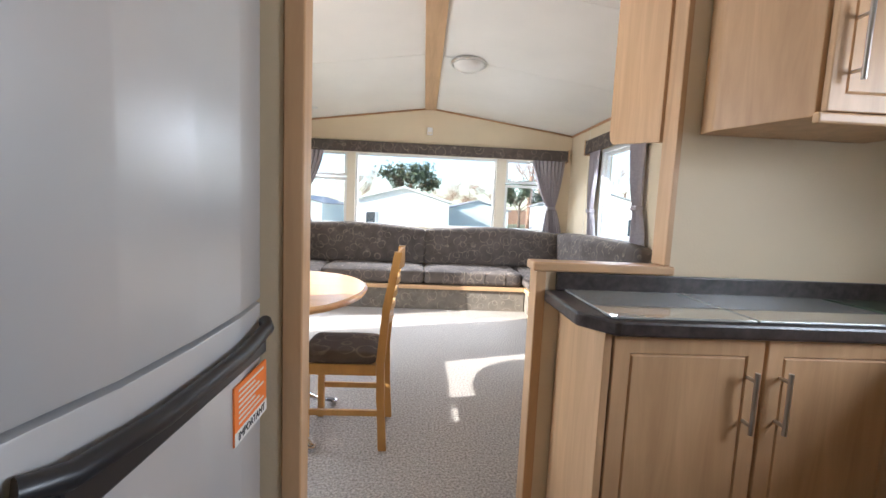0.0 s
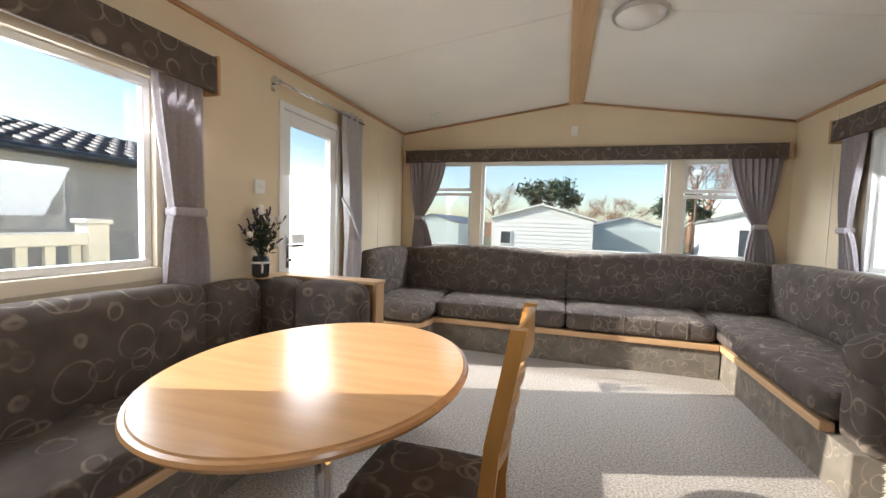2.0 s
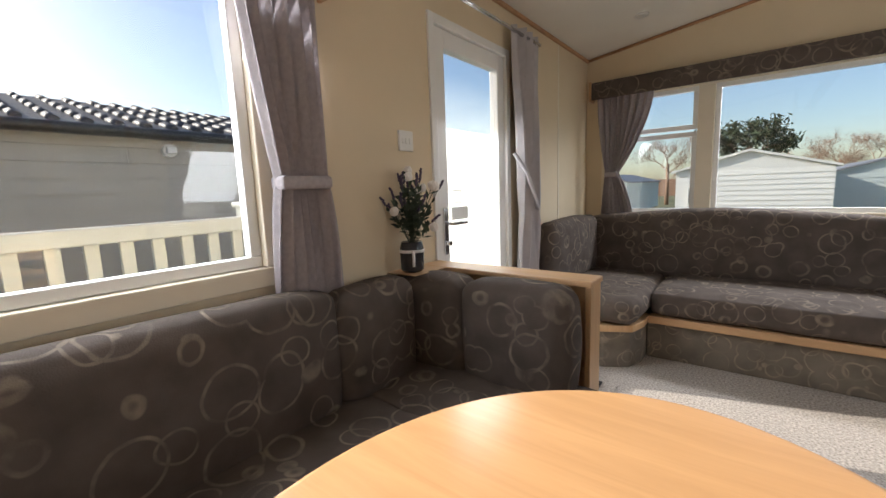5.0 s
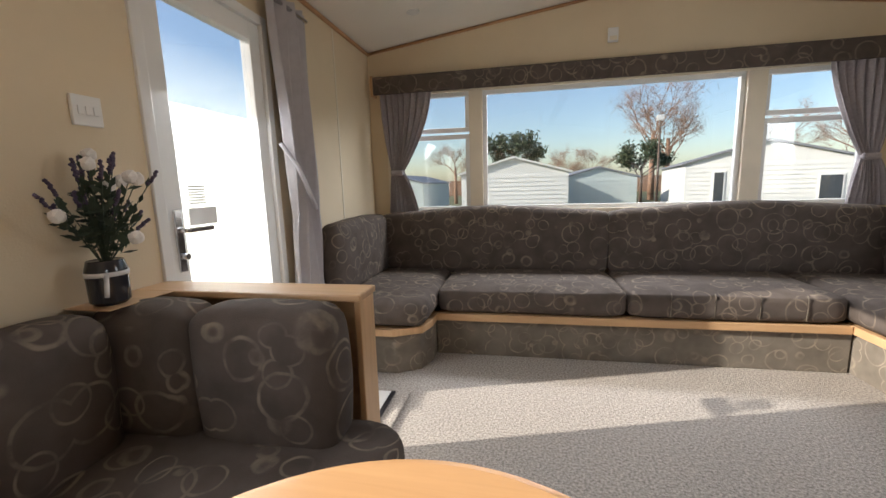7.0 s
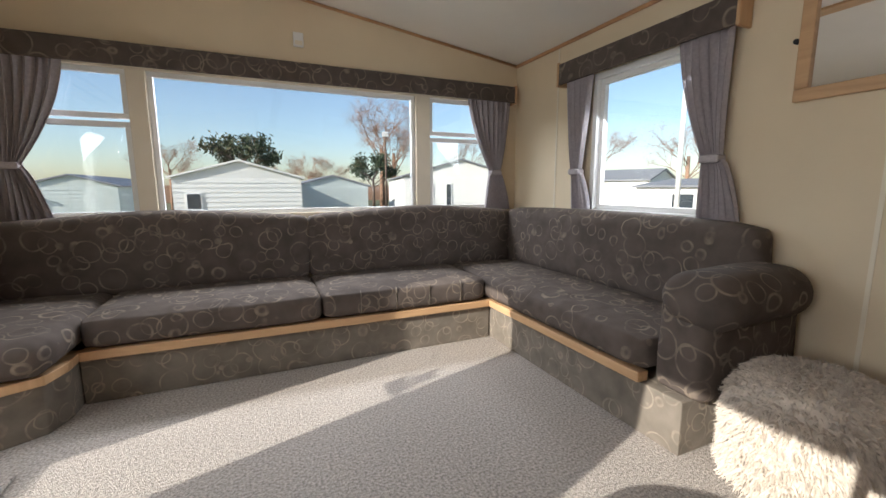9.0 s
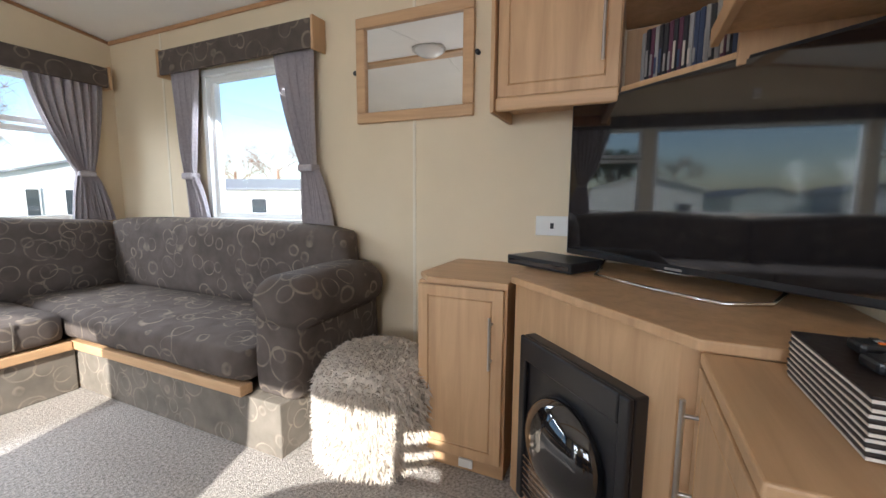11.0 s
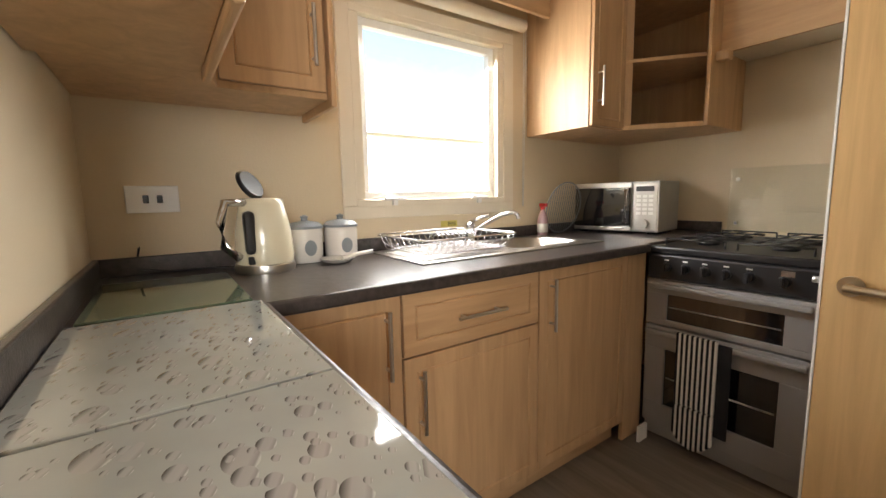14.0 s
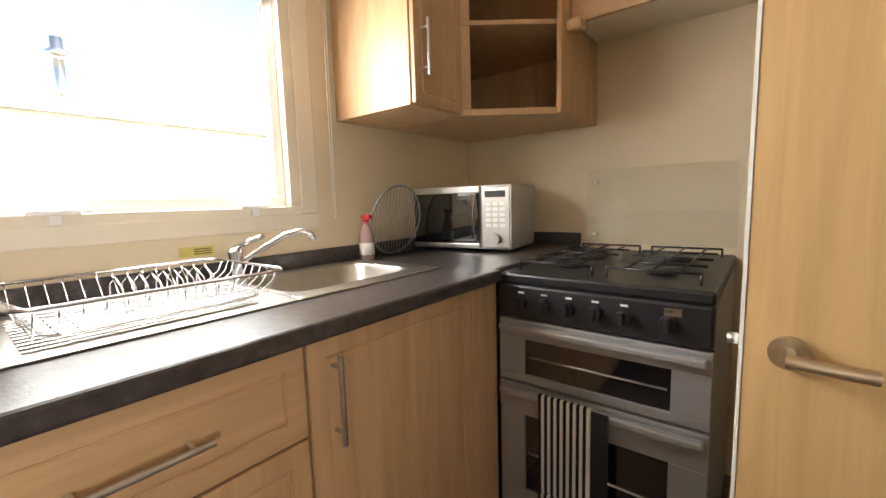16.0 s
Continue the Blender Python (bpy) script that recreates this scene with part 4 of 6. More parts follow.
part("body", box(-0.16, -0.10, 0.004, 0.16, 0.10, 0.042, bev=0.004), BLACK, dvd, local=True)
part("front_strip", box(-0.15, -0.103, 0.014, 0.15, -0.1005, 0.030, bev=0.001), GLOSS, dvd, local=True)

bk = thing("brochure_stack", "stack of dark leatherette place mats with pale edges", "place mats", (0.95, 1.56, 0.814))
for k in range(8):
    o = (k % 3 - 1) * 0.003
    z = 0.8145 + k * 0.0098
    part("mat_edge", box(0.828 + o, 1.430, z, 1.082 + o, 1.690, z + 0.0045), PAPER, bk)
    part("mat", box(0.826 + o, 1.428, z + 0.0047, 1.084 + o, 1.692, z + 0.0096, bev=0.0015), LEATHER, bk)
for nm, x, y, tn in (("remote_control", 0.93, 1.56, 96), ("remote_control", 1.0, 1.545, 92)):
    rc = thing(nm, "black remote control with rows of small buttons", "remote control", (x, y, 0.8935), group="remotes", turn=tn)
    part("body", box(-0.10, -0.022, 0.0, 0.10, 0.022, 0.018, bev=0.006), BLACK, rc, local=True)
    for i in range(9):
        for j in range(3):
            part("button", box(-0.085 + i * 0.019, -0.015 + j * 0.011, 0.018, -0.075 + i * 0.019, -0.008 + j * 0.011, 0.0205, bev=0.001), ORANGE if (i, j) == (8, 2) else (GREYLID if (i + j) % 2 else BLACK), rc, local=True)
sc = thing("wall_screw_cap", "small grey screw cap on the divider wall", "screw cap", (0.93, 1.406, 0.945))
part("cap", cyl(bmesh.new(), (0.93, 1.405, 0.945), (0.93, 1.407, 0.945), 0.008), STEEL, sc)

# wall cupboards over the television
wc = thing("lounge_wall_cupboard", "beech wall cupboard with one door above the television", "wall cupboard", (2.0, 2.24, 1.47))
part("body", box(1.885, 2.01, 1.50, XR - 0.003, 2.47, 2.235, bev=0.003), BEECH, wc)
part("end_panel", prism(bmesh.new(), [(1.84, 2.471), (1.84, 2.488), (XR - 0.003, 2.488), (XR - 0.003, 2.471)], 1.455, 2.24, 0.003), BEECH, wc)
part("lip", box(1.855, 2.01, 1.462, 1.884, 2.470, 1.515, bev=0.008), BEECH_Y, wc)
door_with_handle(wc, 1.866, 2.465, 1.517, 0.45, 0.70, -90, 0.88, hz=0.20, length=0.22)
sh = thing("corner_wall_shelf", "open beech corner shelf holding disc cases", "shelf", (1.9, 1.75, 1.47))
P = [(1.87, 2.005), (1.60, 1.70), (1.60, 1.407), (XR - 0.003, 1.407), (XR - 0.003, 2.005)]
part("bottom", prism(bmesh.new(), P, 1.47, 1.515, 0.004), BEECH, sh)
part("middle", prism(bmesh.new(), P, 1.80, 1.82, 0.003), BEECH, sh)
part("top", prism(bmesh.new(), P, 2.20, 2.225), BEECH, sh)
part("side_post", box(1.575, 1.407, 1.47, 1.599, 1.715, 2.225, bev=0.003), BEECH, sh)
part("back_board", prism(bmesh.new(), [(2.12, 2.0), (2.12, 1.44), (2.0, 1.44)], 1.516, 1.79), BEECH, sh)
dv = Vector((1.60 - 1.87, 1.70 - 2.005, 0)).normalized()
nv = Vector((dv.y, -dv.x, 0))
for k in range(19):
    w = 0.014
    p = Vector((1.895, 2.0, 1.517)) + dv * (0.03 + k * 0.0175) + nv * (-0.05)
    tdir = math.degrees(math.atan2(dv.y, dv.x))
    cs = thing("disc_case", "upright disc case with a coloured spine on the shelf", "disc case", tuple(p), group="disc cases", turn=tdir)
    part("case", box(0, -0.002 + 0.004 * rnd.random(), 0, w, 0.13, 0.18 + 0.012 * rnd.random(), bev=0.0015), SPINES[(0, 0, 1, 2, 0, 3, 1)[rnd.randrange(7)]], cs, local=True)
    part("spine_title", box(0.003, -0.0035, 0.03, w - 0.003, -0.0022, 0.03 + rnd.uniform(0.04, 0.1)), SPINES[(3, 3, 5, 2)[rnd.randrange(4)]], cs, local=True)
rcb = thing("lounge_wall_cupboard", "beech wall cupboard with a rounded end panel by the hatch", "wall cupboard", (1.25, 1.6, 1.4))
part("body", box(0.97, 1.407, 1.55, 1.572, 1.76, 2.235, bev=0.003), BEECH, rcb)
bm = prism(bmesh.new(), [(1.407, 1.455), (1.76, 1.50), (1.79, 1.52), (1.80, 1.55), (1.80, 2.24), (1.407, 2.24)], 0, 0.018, 0.002)
part("end_panel", placed(bm, Matrix(((0, 0, 1, 0.951), (1, 0, 0, 0), (0, 1, 0, 0), (0, 0, 0, 1)))), BEECH, rcb)
part("lip", box(0.97, 1.761, 1.52, 1.572, 1.782, 1.57, bev=0.004), BEECH_X, rcb)

# ---- fridge and entry ----
fg = thing("fridge_freezer", "tall silver fridge freezer with a scooped handle and warning sticker", "fridge", (-0.45, 0.55, 0))
part("body", box(-0.78, 0.27, 0.02, -0.235, 0.835, 1.82, bev=0.01), FRIDGE, fg)


def fridge_door(z0, z1):
    bm = bmesh.new()
    pts = [(-0.232, 0.835), (-0.19, 0.835), (-0.172, 0.822), (-0.158, 0.70), (-0.155, 0.56), (-0.160, 0.42), (-0.180, 0.305), (-0.205, 0.272), (-0.232, 0.272)]
    prism(bm, pts, z0, z1, 0.004)
    return bm


part("fridge_door", fridge_door(0.994, 1.82), FRIDGE, fg, smooth=40)
fz = part("freezer_door", fridge_door(0.03, 0.987), FRIDGE, fg, smooth=40)
bm = bmesh.new()
tube(bm, [(-0.158, 0.81, 0.950), (-0.142, 0.78, 0.945), (-0.138, 0.66, 0.935), (-0.138, 0.45, 0.935), (-0.15, 0.34, 0.940), (-0.17, 0.31, 0.945)], 0.013, 10)
part("handle", bm, BLACK, fz, "dark scooped grip", smooth=60)
part("handle_recess", box(-0.165, 0.33, 0.890, -0.1505, 0.80, 0.932, bev=0.004), BLACK, fz)
st = part("warning_sticker", box(-0.157, 0.665, 0.765, -0.1535, 0.805, 0.872), ORANGE, fz, "orange warning sticker")
part("sticker_band", box(-0.1534, 0.665, 0.765, -0.1528, 0.805, 0.790), WHITE, fz)


def words(name, text, size, m, material, parent):
    cu = bpy.data.curves.new(name, "FONT")
    cu.body, cu.size, cu.extrude, cu.align_x, cu.align_y = text, size, 0.0004, "CENTER", "CENTER"
    tmp = bpy.data.objects.new(name, cu)
    scene.collection.objects.link(tmp)
    bpy.context.view_layer.update()
    me = bpy.data.meshes.new_from_object(tmp.evaluated_get(bpy.context.evaluated_depsgraph_get()))
    bpy.data.objects.remove(tmp)
    bm = bmesh.new()
    bm.from_mesh(me)
    part(name, placed(bm, m), material, parent)


words("sticker_word", "IMPORTANT", 0.021, pose(-0.1522, 0.735, 0.7775, 90, 0, 90), BLACK, fz)
for k in range(7):
    part("sticker_line", box(-0.1534, 0.68, 0.799 + k * 0.010, -0.1529, 0.79 - (k % 3) * 0.02, 0.803 + k * 0.010), PAPER, fz)

fg.location.y += 0.04

# ---- kitchen ----
WZ = 0.945
wt = thing("worktop", "dark slate-effect laminate worktop running round the corner", "worktop", (1.6, 0.9, 0.905))
bm = prism(bmesh.new(), [(0.565, 1.333), (0.565, 1.045), (0.635, 0.955), (1.46, 0.955), (1.46, -0.70), (1.485, -0.70), (1.485, YB + 0.002), (XR - 0.002, YB + 0.002), (XR - 0.002, 1.333)], WZ - 0.04, WZ, 0.008)
slab = part("slab", bm, WORKTOP, wt)
bm = box(XR - 0.02, YB + 0.02, WZ, XR - 0.003, 1.333, WZ + 0.06, bev=0.004)
bx(bm, 0.60, 1.315, WZ, XR - 0.021, 1.333, WZ + 0.06, bev=0.004)
bx(bm, 1.485, YB + 0.002, WZ, XR - 0.021, YB + 0.02, WZ + 0.06, bev=0.004)
part("upstand", bm, WORKTOP, wt)

GLAZE = mat("droplet_printed_glass", (0.38, 0.40, 0.38), 0.05, var=0.14, scale=5, coat=1.0)
t = GLAZE.node_tree
vb = t.nodes["Principled BSDF"]
co = t.nodes.new("ShaderNodeTexCoord")
print_col = vb.inputs["Base Color"].links[0].from_socket


def math_node(tree, op, a, b=None):
    n = tree.nodes.new("ShaderNodeMath")
    n.operation = op
    for i, q in enumerate((a, b)):
        if isinstance(q, (int, float)):
            n.inputs[i].default_value = q
        elif q is not None:
            tree.links.new(q, n.inputs[i])
    return n.outputs[0]


# drops of three sizes, each darker along one rim and pale along the other
for sc, shift, keep in ((12.5, 0.0, 0.5), (22.0, 4.3, 0.55), (42.0, 9.1, 0.45)):
    mp = t.nodes.new("ShaderNodeMapping")
    mp.inputs["Location"].default_value, mp.inputs["Scale"].default_value = (shift, shift, 0), (sc, sc * 1.35, 0)
    vo = t.nodes.new("ShaderNodeTexVoronoi")
    vo.voronoi_dimensions = "2D"
    vo.inputs["Scale"].default_value = 1.0
    t.links.new(co.outputs["Object"], mp.inputs[0])
    t.links.new(mp.outputs[0], vo.inputs["Vector"])
    loc = t.nodes.new("ShaderNodeVectorMath")
    loc.operation = "SUBTRACT"
    t.links.new(mp.outputs[0], loc.inputs[0])
    t.links.new(vo.outputs["Position"], loc.inputs[1])
    dot = t.nodes.new("ShaderNodeVectorMath")
    dot.operation = "DOT_PRODUCT"
    dot.inputs[1].default_value = (0.55, 0.83, 0)
    t.links.new(loc.outputs[0], dot.inputs[0])
    rnd_ = t.nodes.new("ShaderNodeSeparateColor")
    t.links.new(vo.outputs["Color"], rnd_.inputs[0])
    radius = math_node(t, "ADD", math_node(t, "MULTIPLY", rnd_.outputs[0], 0.22), 0.14)
    rel = math_node(t, "DIVIDE", vo.outputs["Distance"], radius)
    inside = math_node(t, "MULTIPLY", math_node(t, "LESS_THAN", rel, 1.0), math_node(t, "LESS_THAN", rnd_.outputs[1], keep))
    tone = math_node(t, "DIVIDE", dot.outputs["Value"], radius)
    ramp = t.nodes.new("ShaderNodeValToRGB")
    el = ramp.color_ramp.elements
    el[0].position, el[0].color = 0.05, (0.52, 0.54, 0.52, 1)
    el[1].position, el[1].color = 0.98, (0.07, 0.065, 0.06, 1)
    for pos_, v_ in ((0.12, 0.30), (0.30, 0.40), (0.66, 0.38), (0.84, 0.20)):
        el.new(pos_).color = (v_, v_, v_ * 0.97, 1)
    t.links.new(math_node(t, "ADD", math_node(t, "MULTIPLY", tone, 0.5), 0.5), ramp.inputs[0])
    mx = t.nodes.new("ShaderNodeMixRGB")
    t.links.new(inside, mx.inputs[0])
    t.links.new(print_col, mx.inputs[1])
    t.links.new(ramp.outputs[0], mx.inputs[2])
    print_col = mx.outputs[0]
t.links.new(print_col, vb.inputs["Base Color"])
for lab, x0, x1, y0, y1 in (("glass worktop saver printed with water drops", 0.625, 0.996, 0.972, 1.312), ("glass worktop saver printed with water drops", 1.002, 1.478, 0.972, 1.312)):
    g = thing("worktop_saver", lab, "chopping board", ((x0 + x1) / 2, 1.15, WZ + 0.001), group="worktop savers")
    part("glass", box(x0, y0, WZ + 0.001, x1, y1, WZ + 0.007, bev=0.002), GLAZE, g)
g = thing("chopping_board", "plain green glass board on the worktop", "chopping board", (1.75, 1.1, WZ + 0.001))
part("glass", box(1.50, 0.985, WZ + 0.001, 1.95, 1.30, WZ + 0.007, bev=0.002), mat("green_glass", (0.10, 0.14, 0.09), 0.08, coat=0.5), g)

# base units under the long run, fronts towards -x
for lab, y1, y0, sd in (("beech base unit with one door beneath the worktop", 0.955, 0.60, 0.86), ("beech drawer unit beneath the sink", 0.597, 0.022, 0.0), ("beech base unit with one tall door beneath the sink", 0.019, -0.56, 0.10)):
    u = thing("base_unit", lab, "kitchen unit", (1.8, (y0 + y1) / 2, 0), group="base units")
    tall_unit_body = part("body", box(1.51, y0, 0.10, XR - 0.004, y1, WZ - 0.041), BEECH, u)
    part("plinth", box(1.545, y0, 0.005, 1.565, y1, 0.099), BEECH_Y, u)
    if "drawer" in lab:
        d = part("drawer_front", placed(panel_door(y1 - y0 - 0.004, 0.195), pose(1.49, y1 - 0.002, 0.708, 0, 0, -90)), BEECH_Y, u)
        part("handle", bar_handle(pose(1.49, (y0 + y1) / 2, 0.80, 0, 0, -90) @ pose(0, 0, 0, 0, 90, 0), 0.20), STEEL, d, "brushed steel bar handle", smooth=40)
        door_with_handle(u, 1.49, y1 - 0.002, 0.105, y1 - y0 - 0.004, 0.597, -90, 0.09, hz=0.46, length=0.20)
    else:
        door_with_handle(u, 1.49, y1 - 0.002, 0.105, y1 - y0 - 0.004, 0.797, -90, sd, hz=0.66, length=0.20)
fp = thing("corner_filler", "plain beech filler panel beside the cooker", "panel", (1.5, -0.63, 0))
part("panel", box(1.492, -0.71, 0.01, 1.51, -0.563, WZ - 0.041), BEECH, fp)
# peninsula units, fronts towards -y
for x0, x1, sd in ((0.64, 1.035, 0.90), (1.04, 1.435, 0.10)):
    u = thing("base_unit", "beech peninsula base unit with one door", "kitchen unit", ((x0 + x1) / 2, 1.15, 0), group="peninsula units")
    part("body", box(x0, 1.0, 0.10, x1, 1.332, WZ - 0.041), BEECH, u)
    part("plinth", box(x0, 1.04, 0.005, x1, 1.06, 0.099), BEECH_X, u)
    door_with_handle(u, x0 + 0.002, 0.981, 0.105, x1 - x0 - 0.004, 0.795, 0, sd, hz=0.64, length=0.16)
fp = thing("end_panel", "beech end panel of the peninsula", "panel", (0.63, 1.15, 0))
part("panel", box(0.618, 0.985, 0.005, 0.638, 1.332, WZ - 0.041, bev=0.002), BEECH, fp)

# sink
sk = thing("sink", "stainless steel inset sink with a ribbed drainer", "sink", (1.85, -0.1, WZ))
bm = bmesh.new()
bx(bm, 1.655, -0.08, WZ, 2.09, 0.42, WZ + 0.006, bev=0.003)
bx(bm, 1.655, -0.62, WZ, 1.70, -0.081, WZ + 0.006, bev=0.003)
bx(bm, 2.045, -0.62, WZ, 2.09, -0.081, WZ + 0.006, bev=0.003)
bx(bm, 1.701, -0.62, WZ, 2.044, -0.57, WZ + 0.006, bev=0.003)
part("rim", bm, STEEL, sk)


def rounded(x0, x1, y0, y1, r):
    pts = []
    for cx, cy, a0 in ((x1 - r, y1 - r, 0), (x0 + r, y1 - r, 90), (x0 + r, y0 + r, 180), (x1 - r, y0 + r, 270)):
        pts += [(cx + r * math.cos(radians(a0 + q * 18)), cy + r * math.sin(radians(a0 + q * 18))) for q in range(6)]
    return pts


def cut_box(ob, x0, y0, z0, x1, y1, z1):
    """Cuts a box-shaped opening through a part, for good."""
    tool = part("cutter", box(x0, y0, z0, x1, y1, z1), WORKTOP)
    bm0 = ob.modifiers.new("opening", "BOOLEAN")
    bm0.object, bm0.solver = tool, "EXACT"
    bpy.context.view_layer.update()
    me = bpy.data.meshes.new_from_object(ob.evaluated_get(bpy.context.evaluated_depsgraph_get()))
    ob.modifiers.clear()
    ob.data = me
    bpy.data.objects.remove(tool)


bm = bmesh.new()
loops = []
for x0, x1, y0, y1, z, r in ((1.698, 2.047, -0.573, -0.079, WZ + 0.0062, 0.004), (1.715, 2.03, -0.55, -0.10, WZ + 0.0066, 0.07), (1.722, 2.023, -0.543, -0.107, WZ - 0.004, 0.07), (1.735, 2.01, -0.53, -0.12, WZ - 0.11, 0.07), (1.76, 1.985, -0.505, -0.145, WZ - 0.135, 0.06)):
    loops.append([bm.verts.new((px, py, z)) for px, py in rounded(x0, x1, y0, y1, r)])
for l0, l1 in zip(loops, loops[1:]):
    for q in range(len(l0)):
        w = (q + 1) % len(l0)
        bm.faces.new((l0[q], l0[w], l1[w], l1[q])).smooth = True
bm.faces.new(loops[-1])
part("bowl", bm, STEEL, sk, "recessed steel bowl", smooth=50)
part("plug_hole", cyl(bmesh.new(), (1.87, -0.32, WZ - 0.134), (1.87, -0.32, WZ - 0.130), 0.028, seg=20), CHROME, sk)
for ob in (slab, tall_unit_body):
    cut_box(ob, 1.705, -0.555, WZ - 0.15, 2.04, -0.09, WZ + 0.05)
for k in range(12):
    part("drainer_rib", box(1.70 + k * 0.028, 0.0, WZ + 0.006, 1.709 + k * 0.028, 0.39, WZ + 0.010, bev=0.002), STEEL, sk)
tp = thing("mixer_tap", "chrome mixer tap with lever and long spout", "tap", (2.07, -0.12, WZ + 0.006))
bm = lathe(bmesh.new(), [(0.026, 0), (0.026, 0.01), (0.02, 0.015), (0.02, 0.07), (0.024, 0.09), (0.015, 0.10), (0.003, 0.102)], (2.07, -0.12, WZ + 0.006))
part("body", bm, CHROME, tp, smooth=40)
part("spout", tube(bmesh.new(), [(2.07, -0.12, WZ + 0.05), (2.03, -0.16, WZ + 0.085), (1.96, -0.23, WZ + 0.14), (1.92, -0.27, WZ + 0.152), (1.905, -0.285, WZ + 0.14), (1.903, -0.287, WZ + 0.12)], 0.010, 10), CHROME, tp)
part("lever", tube(bmesh.new(), [(2.07, -0.12, WZ + 0.105), (2.03, -0.145, WZ + 0.125), (1.985, -0.17, WZ + 0.14)], 0.008, 8), CHROME, tp)
rk = thing("dish_rack", "chrome wire dish rack on the drainer", "dish rack", (1.87, 0.15, WZ + 0.01))
bm = bmesh.new()


def rr(x0, x1, y0, y1, z, r=0.04):
    pts = []
    for cx, cy, a0 in ((x1 - r, y1 - r, 0), (x0 + r, y1 - r, 90), (x0 + r, y0 + r, 180), (x1 - r, y0 + r, 270)):
        pts += [(cx + r * math.cos(radians(a0 + q * 22.5)), cy + r * math.sin(radians(a0 + q * 22.5)), z) for q in range(5)]
    return pts + pts[:1]


tube(bm, rr(1.67, 2.07, -0.06, 0.40, WZ + 0.08), 0.004, 6)
tube(bm, rr(1.71, 2.03, -0.02, 0.36, WZ + 0.022), 0.003, 6)
part("rim", bm, CHROME, rk)
for k in range(14):
    y = -0.03 + k * 0.031
    part("wire", tube(bmesh.new(), [(1.672, y, WZ + 0.078), (1.685, y, WZ + 0.055), (1.72, y, WZ + 0.022), (2.02, y, WZ + 0.022), (2.055, y, WZ + 0.055), (2.068, y, WZ + 0.078)], 0.0015, 5), CHROME, rk)
for k in range(9):
    x = 1.72 + k * 0.037
    part("wire", tube(bmesh.new(), [(x, -0.058, WZ + 0.078), (x, -0.045, WZ + 0.05), (x, -0.01, WZ + 0.025), (x, 0.35, WZ + 0.025), (x, 0.385, WZ + 0.05), (x, 0.398, WZ + 0.078)], 0.0015, 5), CHROME, rk)
for k in range(9):
    y = 0.05 + k * 0.022
    part("plate_hoop", tube(bmesh.new(), [(1.80, y, WZ + 0.02), (1.81, y, WZ + 0.07), (1.86, y, WZ + 0.09), (1.91, y, WZ + 0.07), (1.92, y, WZ + 0.02)], 0.0018, 5), CHROME, rk)

# kettle
kt = thing("kettle", "cream and chrome jug kettle with its lid open", "kettle", (1.93, 0.86, WZ))
o = (1.93, 0.86, WZ)
part("base", lathe(bmesh.new(), [(0.088, 0), (0.09, 0.01), (0.088, 0.025), (0.08, 0.027)], o), STEEL, kt, smooth=40)
part("body", lathe(bmesh.new(), [(0.085, 0.027), (0.088, 0.05), (0.082, 0.13), (0.066, 0.21), (0.060, 0.225), (0.05, 0.228)], o), CREAMG, kt, smooth=60)
part("gauge", box(1.85, 0.895, WZ + 0.06, 1.90, 0.925, WZ + 0.19, bev=0.012), BLACK, kt, "dark water gauge")
part("handle", tube(bmesh.new(), [(1.90, 0.915, WZ + 0.215), (1.875, 0.97, WZ + 0.215), (1.868, 0.985, WZ + 0.16), (1.868, 0.98, WZ + 0.09), (1.88, 0.94, WZ + 0.05)], 0.013, 10), CHROME, kt, "black and chrome handle")
b = cyl(bmesh.new(), (0, 0, -0.006), (0, 0, 0.006), 0.052, 0.045, 24)
part("lid", placed(b, pose(1.94, 0.885, WZ + 0.27, 60, 10, -50)), BLACK, kt, "open dark lid")
part("spout", prism(bmesh.new(), [(1.95, 0.785), (1.985, 0.815), (1.94, 0.835)], WZ + 0.16, WZ + 0.225, 0.004), CREAMG, kt)
part("switch", box(1.855, 0.90, WZ + 0.03, 1.875, 0.92, WZ + 0.055, bev=0.004), BLACK, kt)
part("cable", tube(bmesh.new(), [(2.0, 0.92, WZ + 0.008), (2.06, 1.0, WZ + 0.006), (2.08, 1.12, WZ + 0.006), (2.10, 1.2, WZ + 0.02), (2.125, 1.18, WZ + 0.12)], 0.004, 6), BLACK, kt)
kt.matrix_world = pose(1.945, 0.865, WZ) @ Matrix.Scale(1.06, 4)
for y in (0.70, 0.56):
    j = thing("storage_jar", "white ceramic jar with grey lid and a painted hare", "jar", (2.05, y, WZ), group="storage jars")
    part("pot", lathe(bmesh.new(), [(0.052, 0), (0.056, 0.01), (0.058, 0.10), (0.054, 0.112)], (2.05, y, WZ)), POT, j, smooth=50)
    part("lid", lathe(bmesh.new(), [(0.06, 0.112), (0.06, 0.120), (0.045, 0.132), (0.012, 0.138), (0.010, 0.145), (0.014, 0.152), (0.002, 0.158)], (2.05, y, WZ)), GREYLID, j, smooth=50)
    b = bmesh.new()
    bmesh.ops.create_uvsphere(b, u_segments=14, v_segments=10, radius=0.02)
    for v in b.verts:
        v.co = Vector((v.co.x * 0.12 - 0.0575, v.co.y, v.co.z * 1.3 + 0.05))
    part("motif", placed(b, pose(2.05, y, WZ, 0, 0, 0)), GREYLID, j)
    j.matrix_world = pose(2.045, y, WZ) @ Matrix.Scale(1.12, 4)
ds = thing("spoon_rest", "white ceramic spoon rest on the worktop", "spoon rest", (1.93, 0.60, WZ))
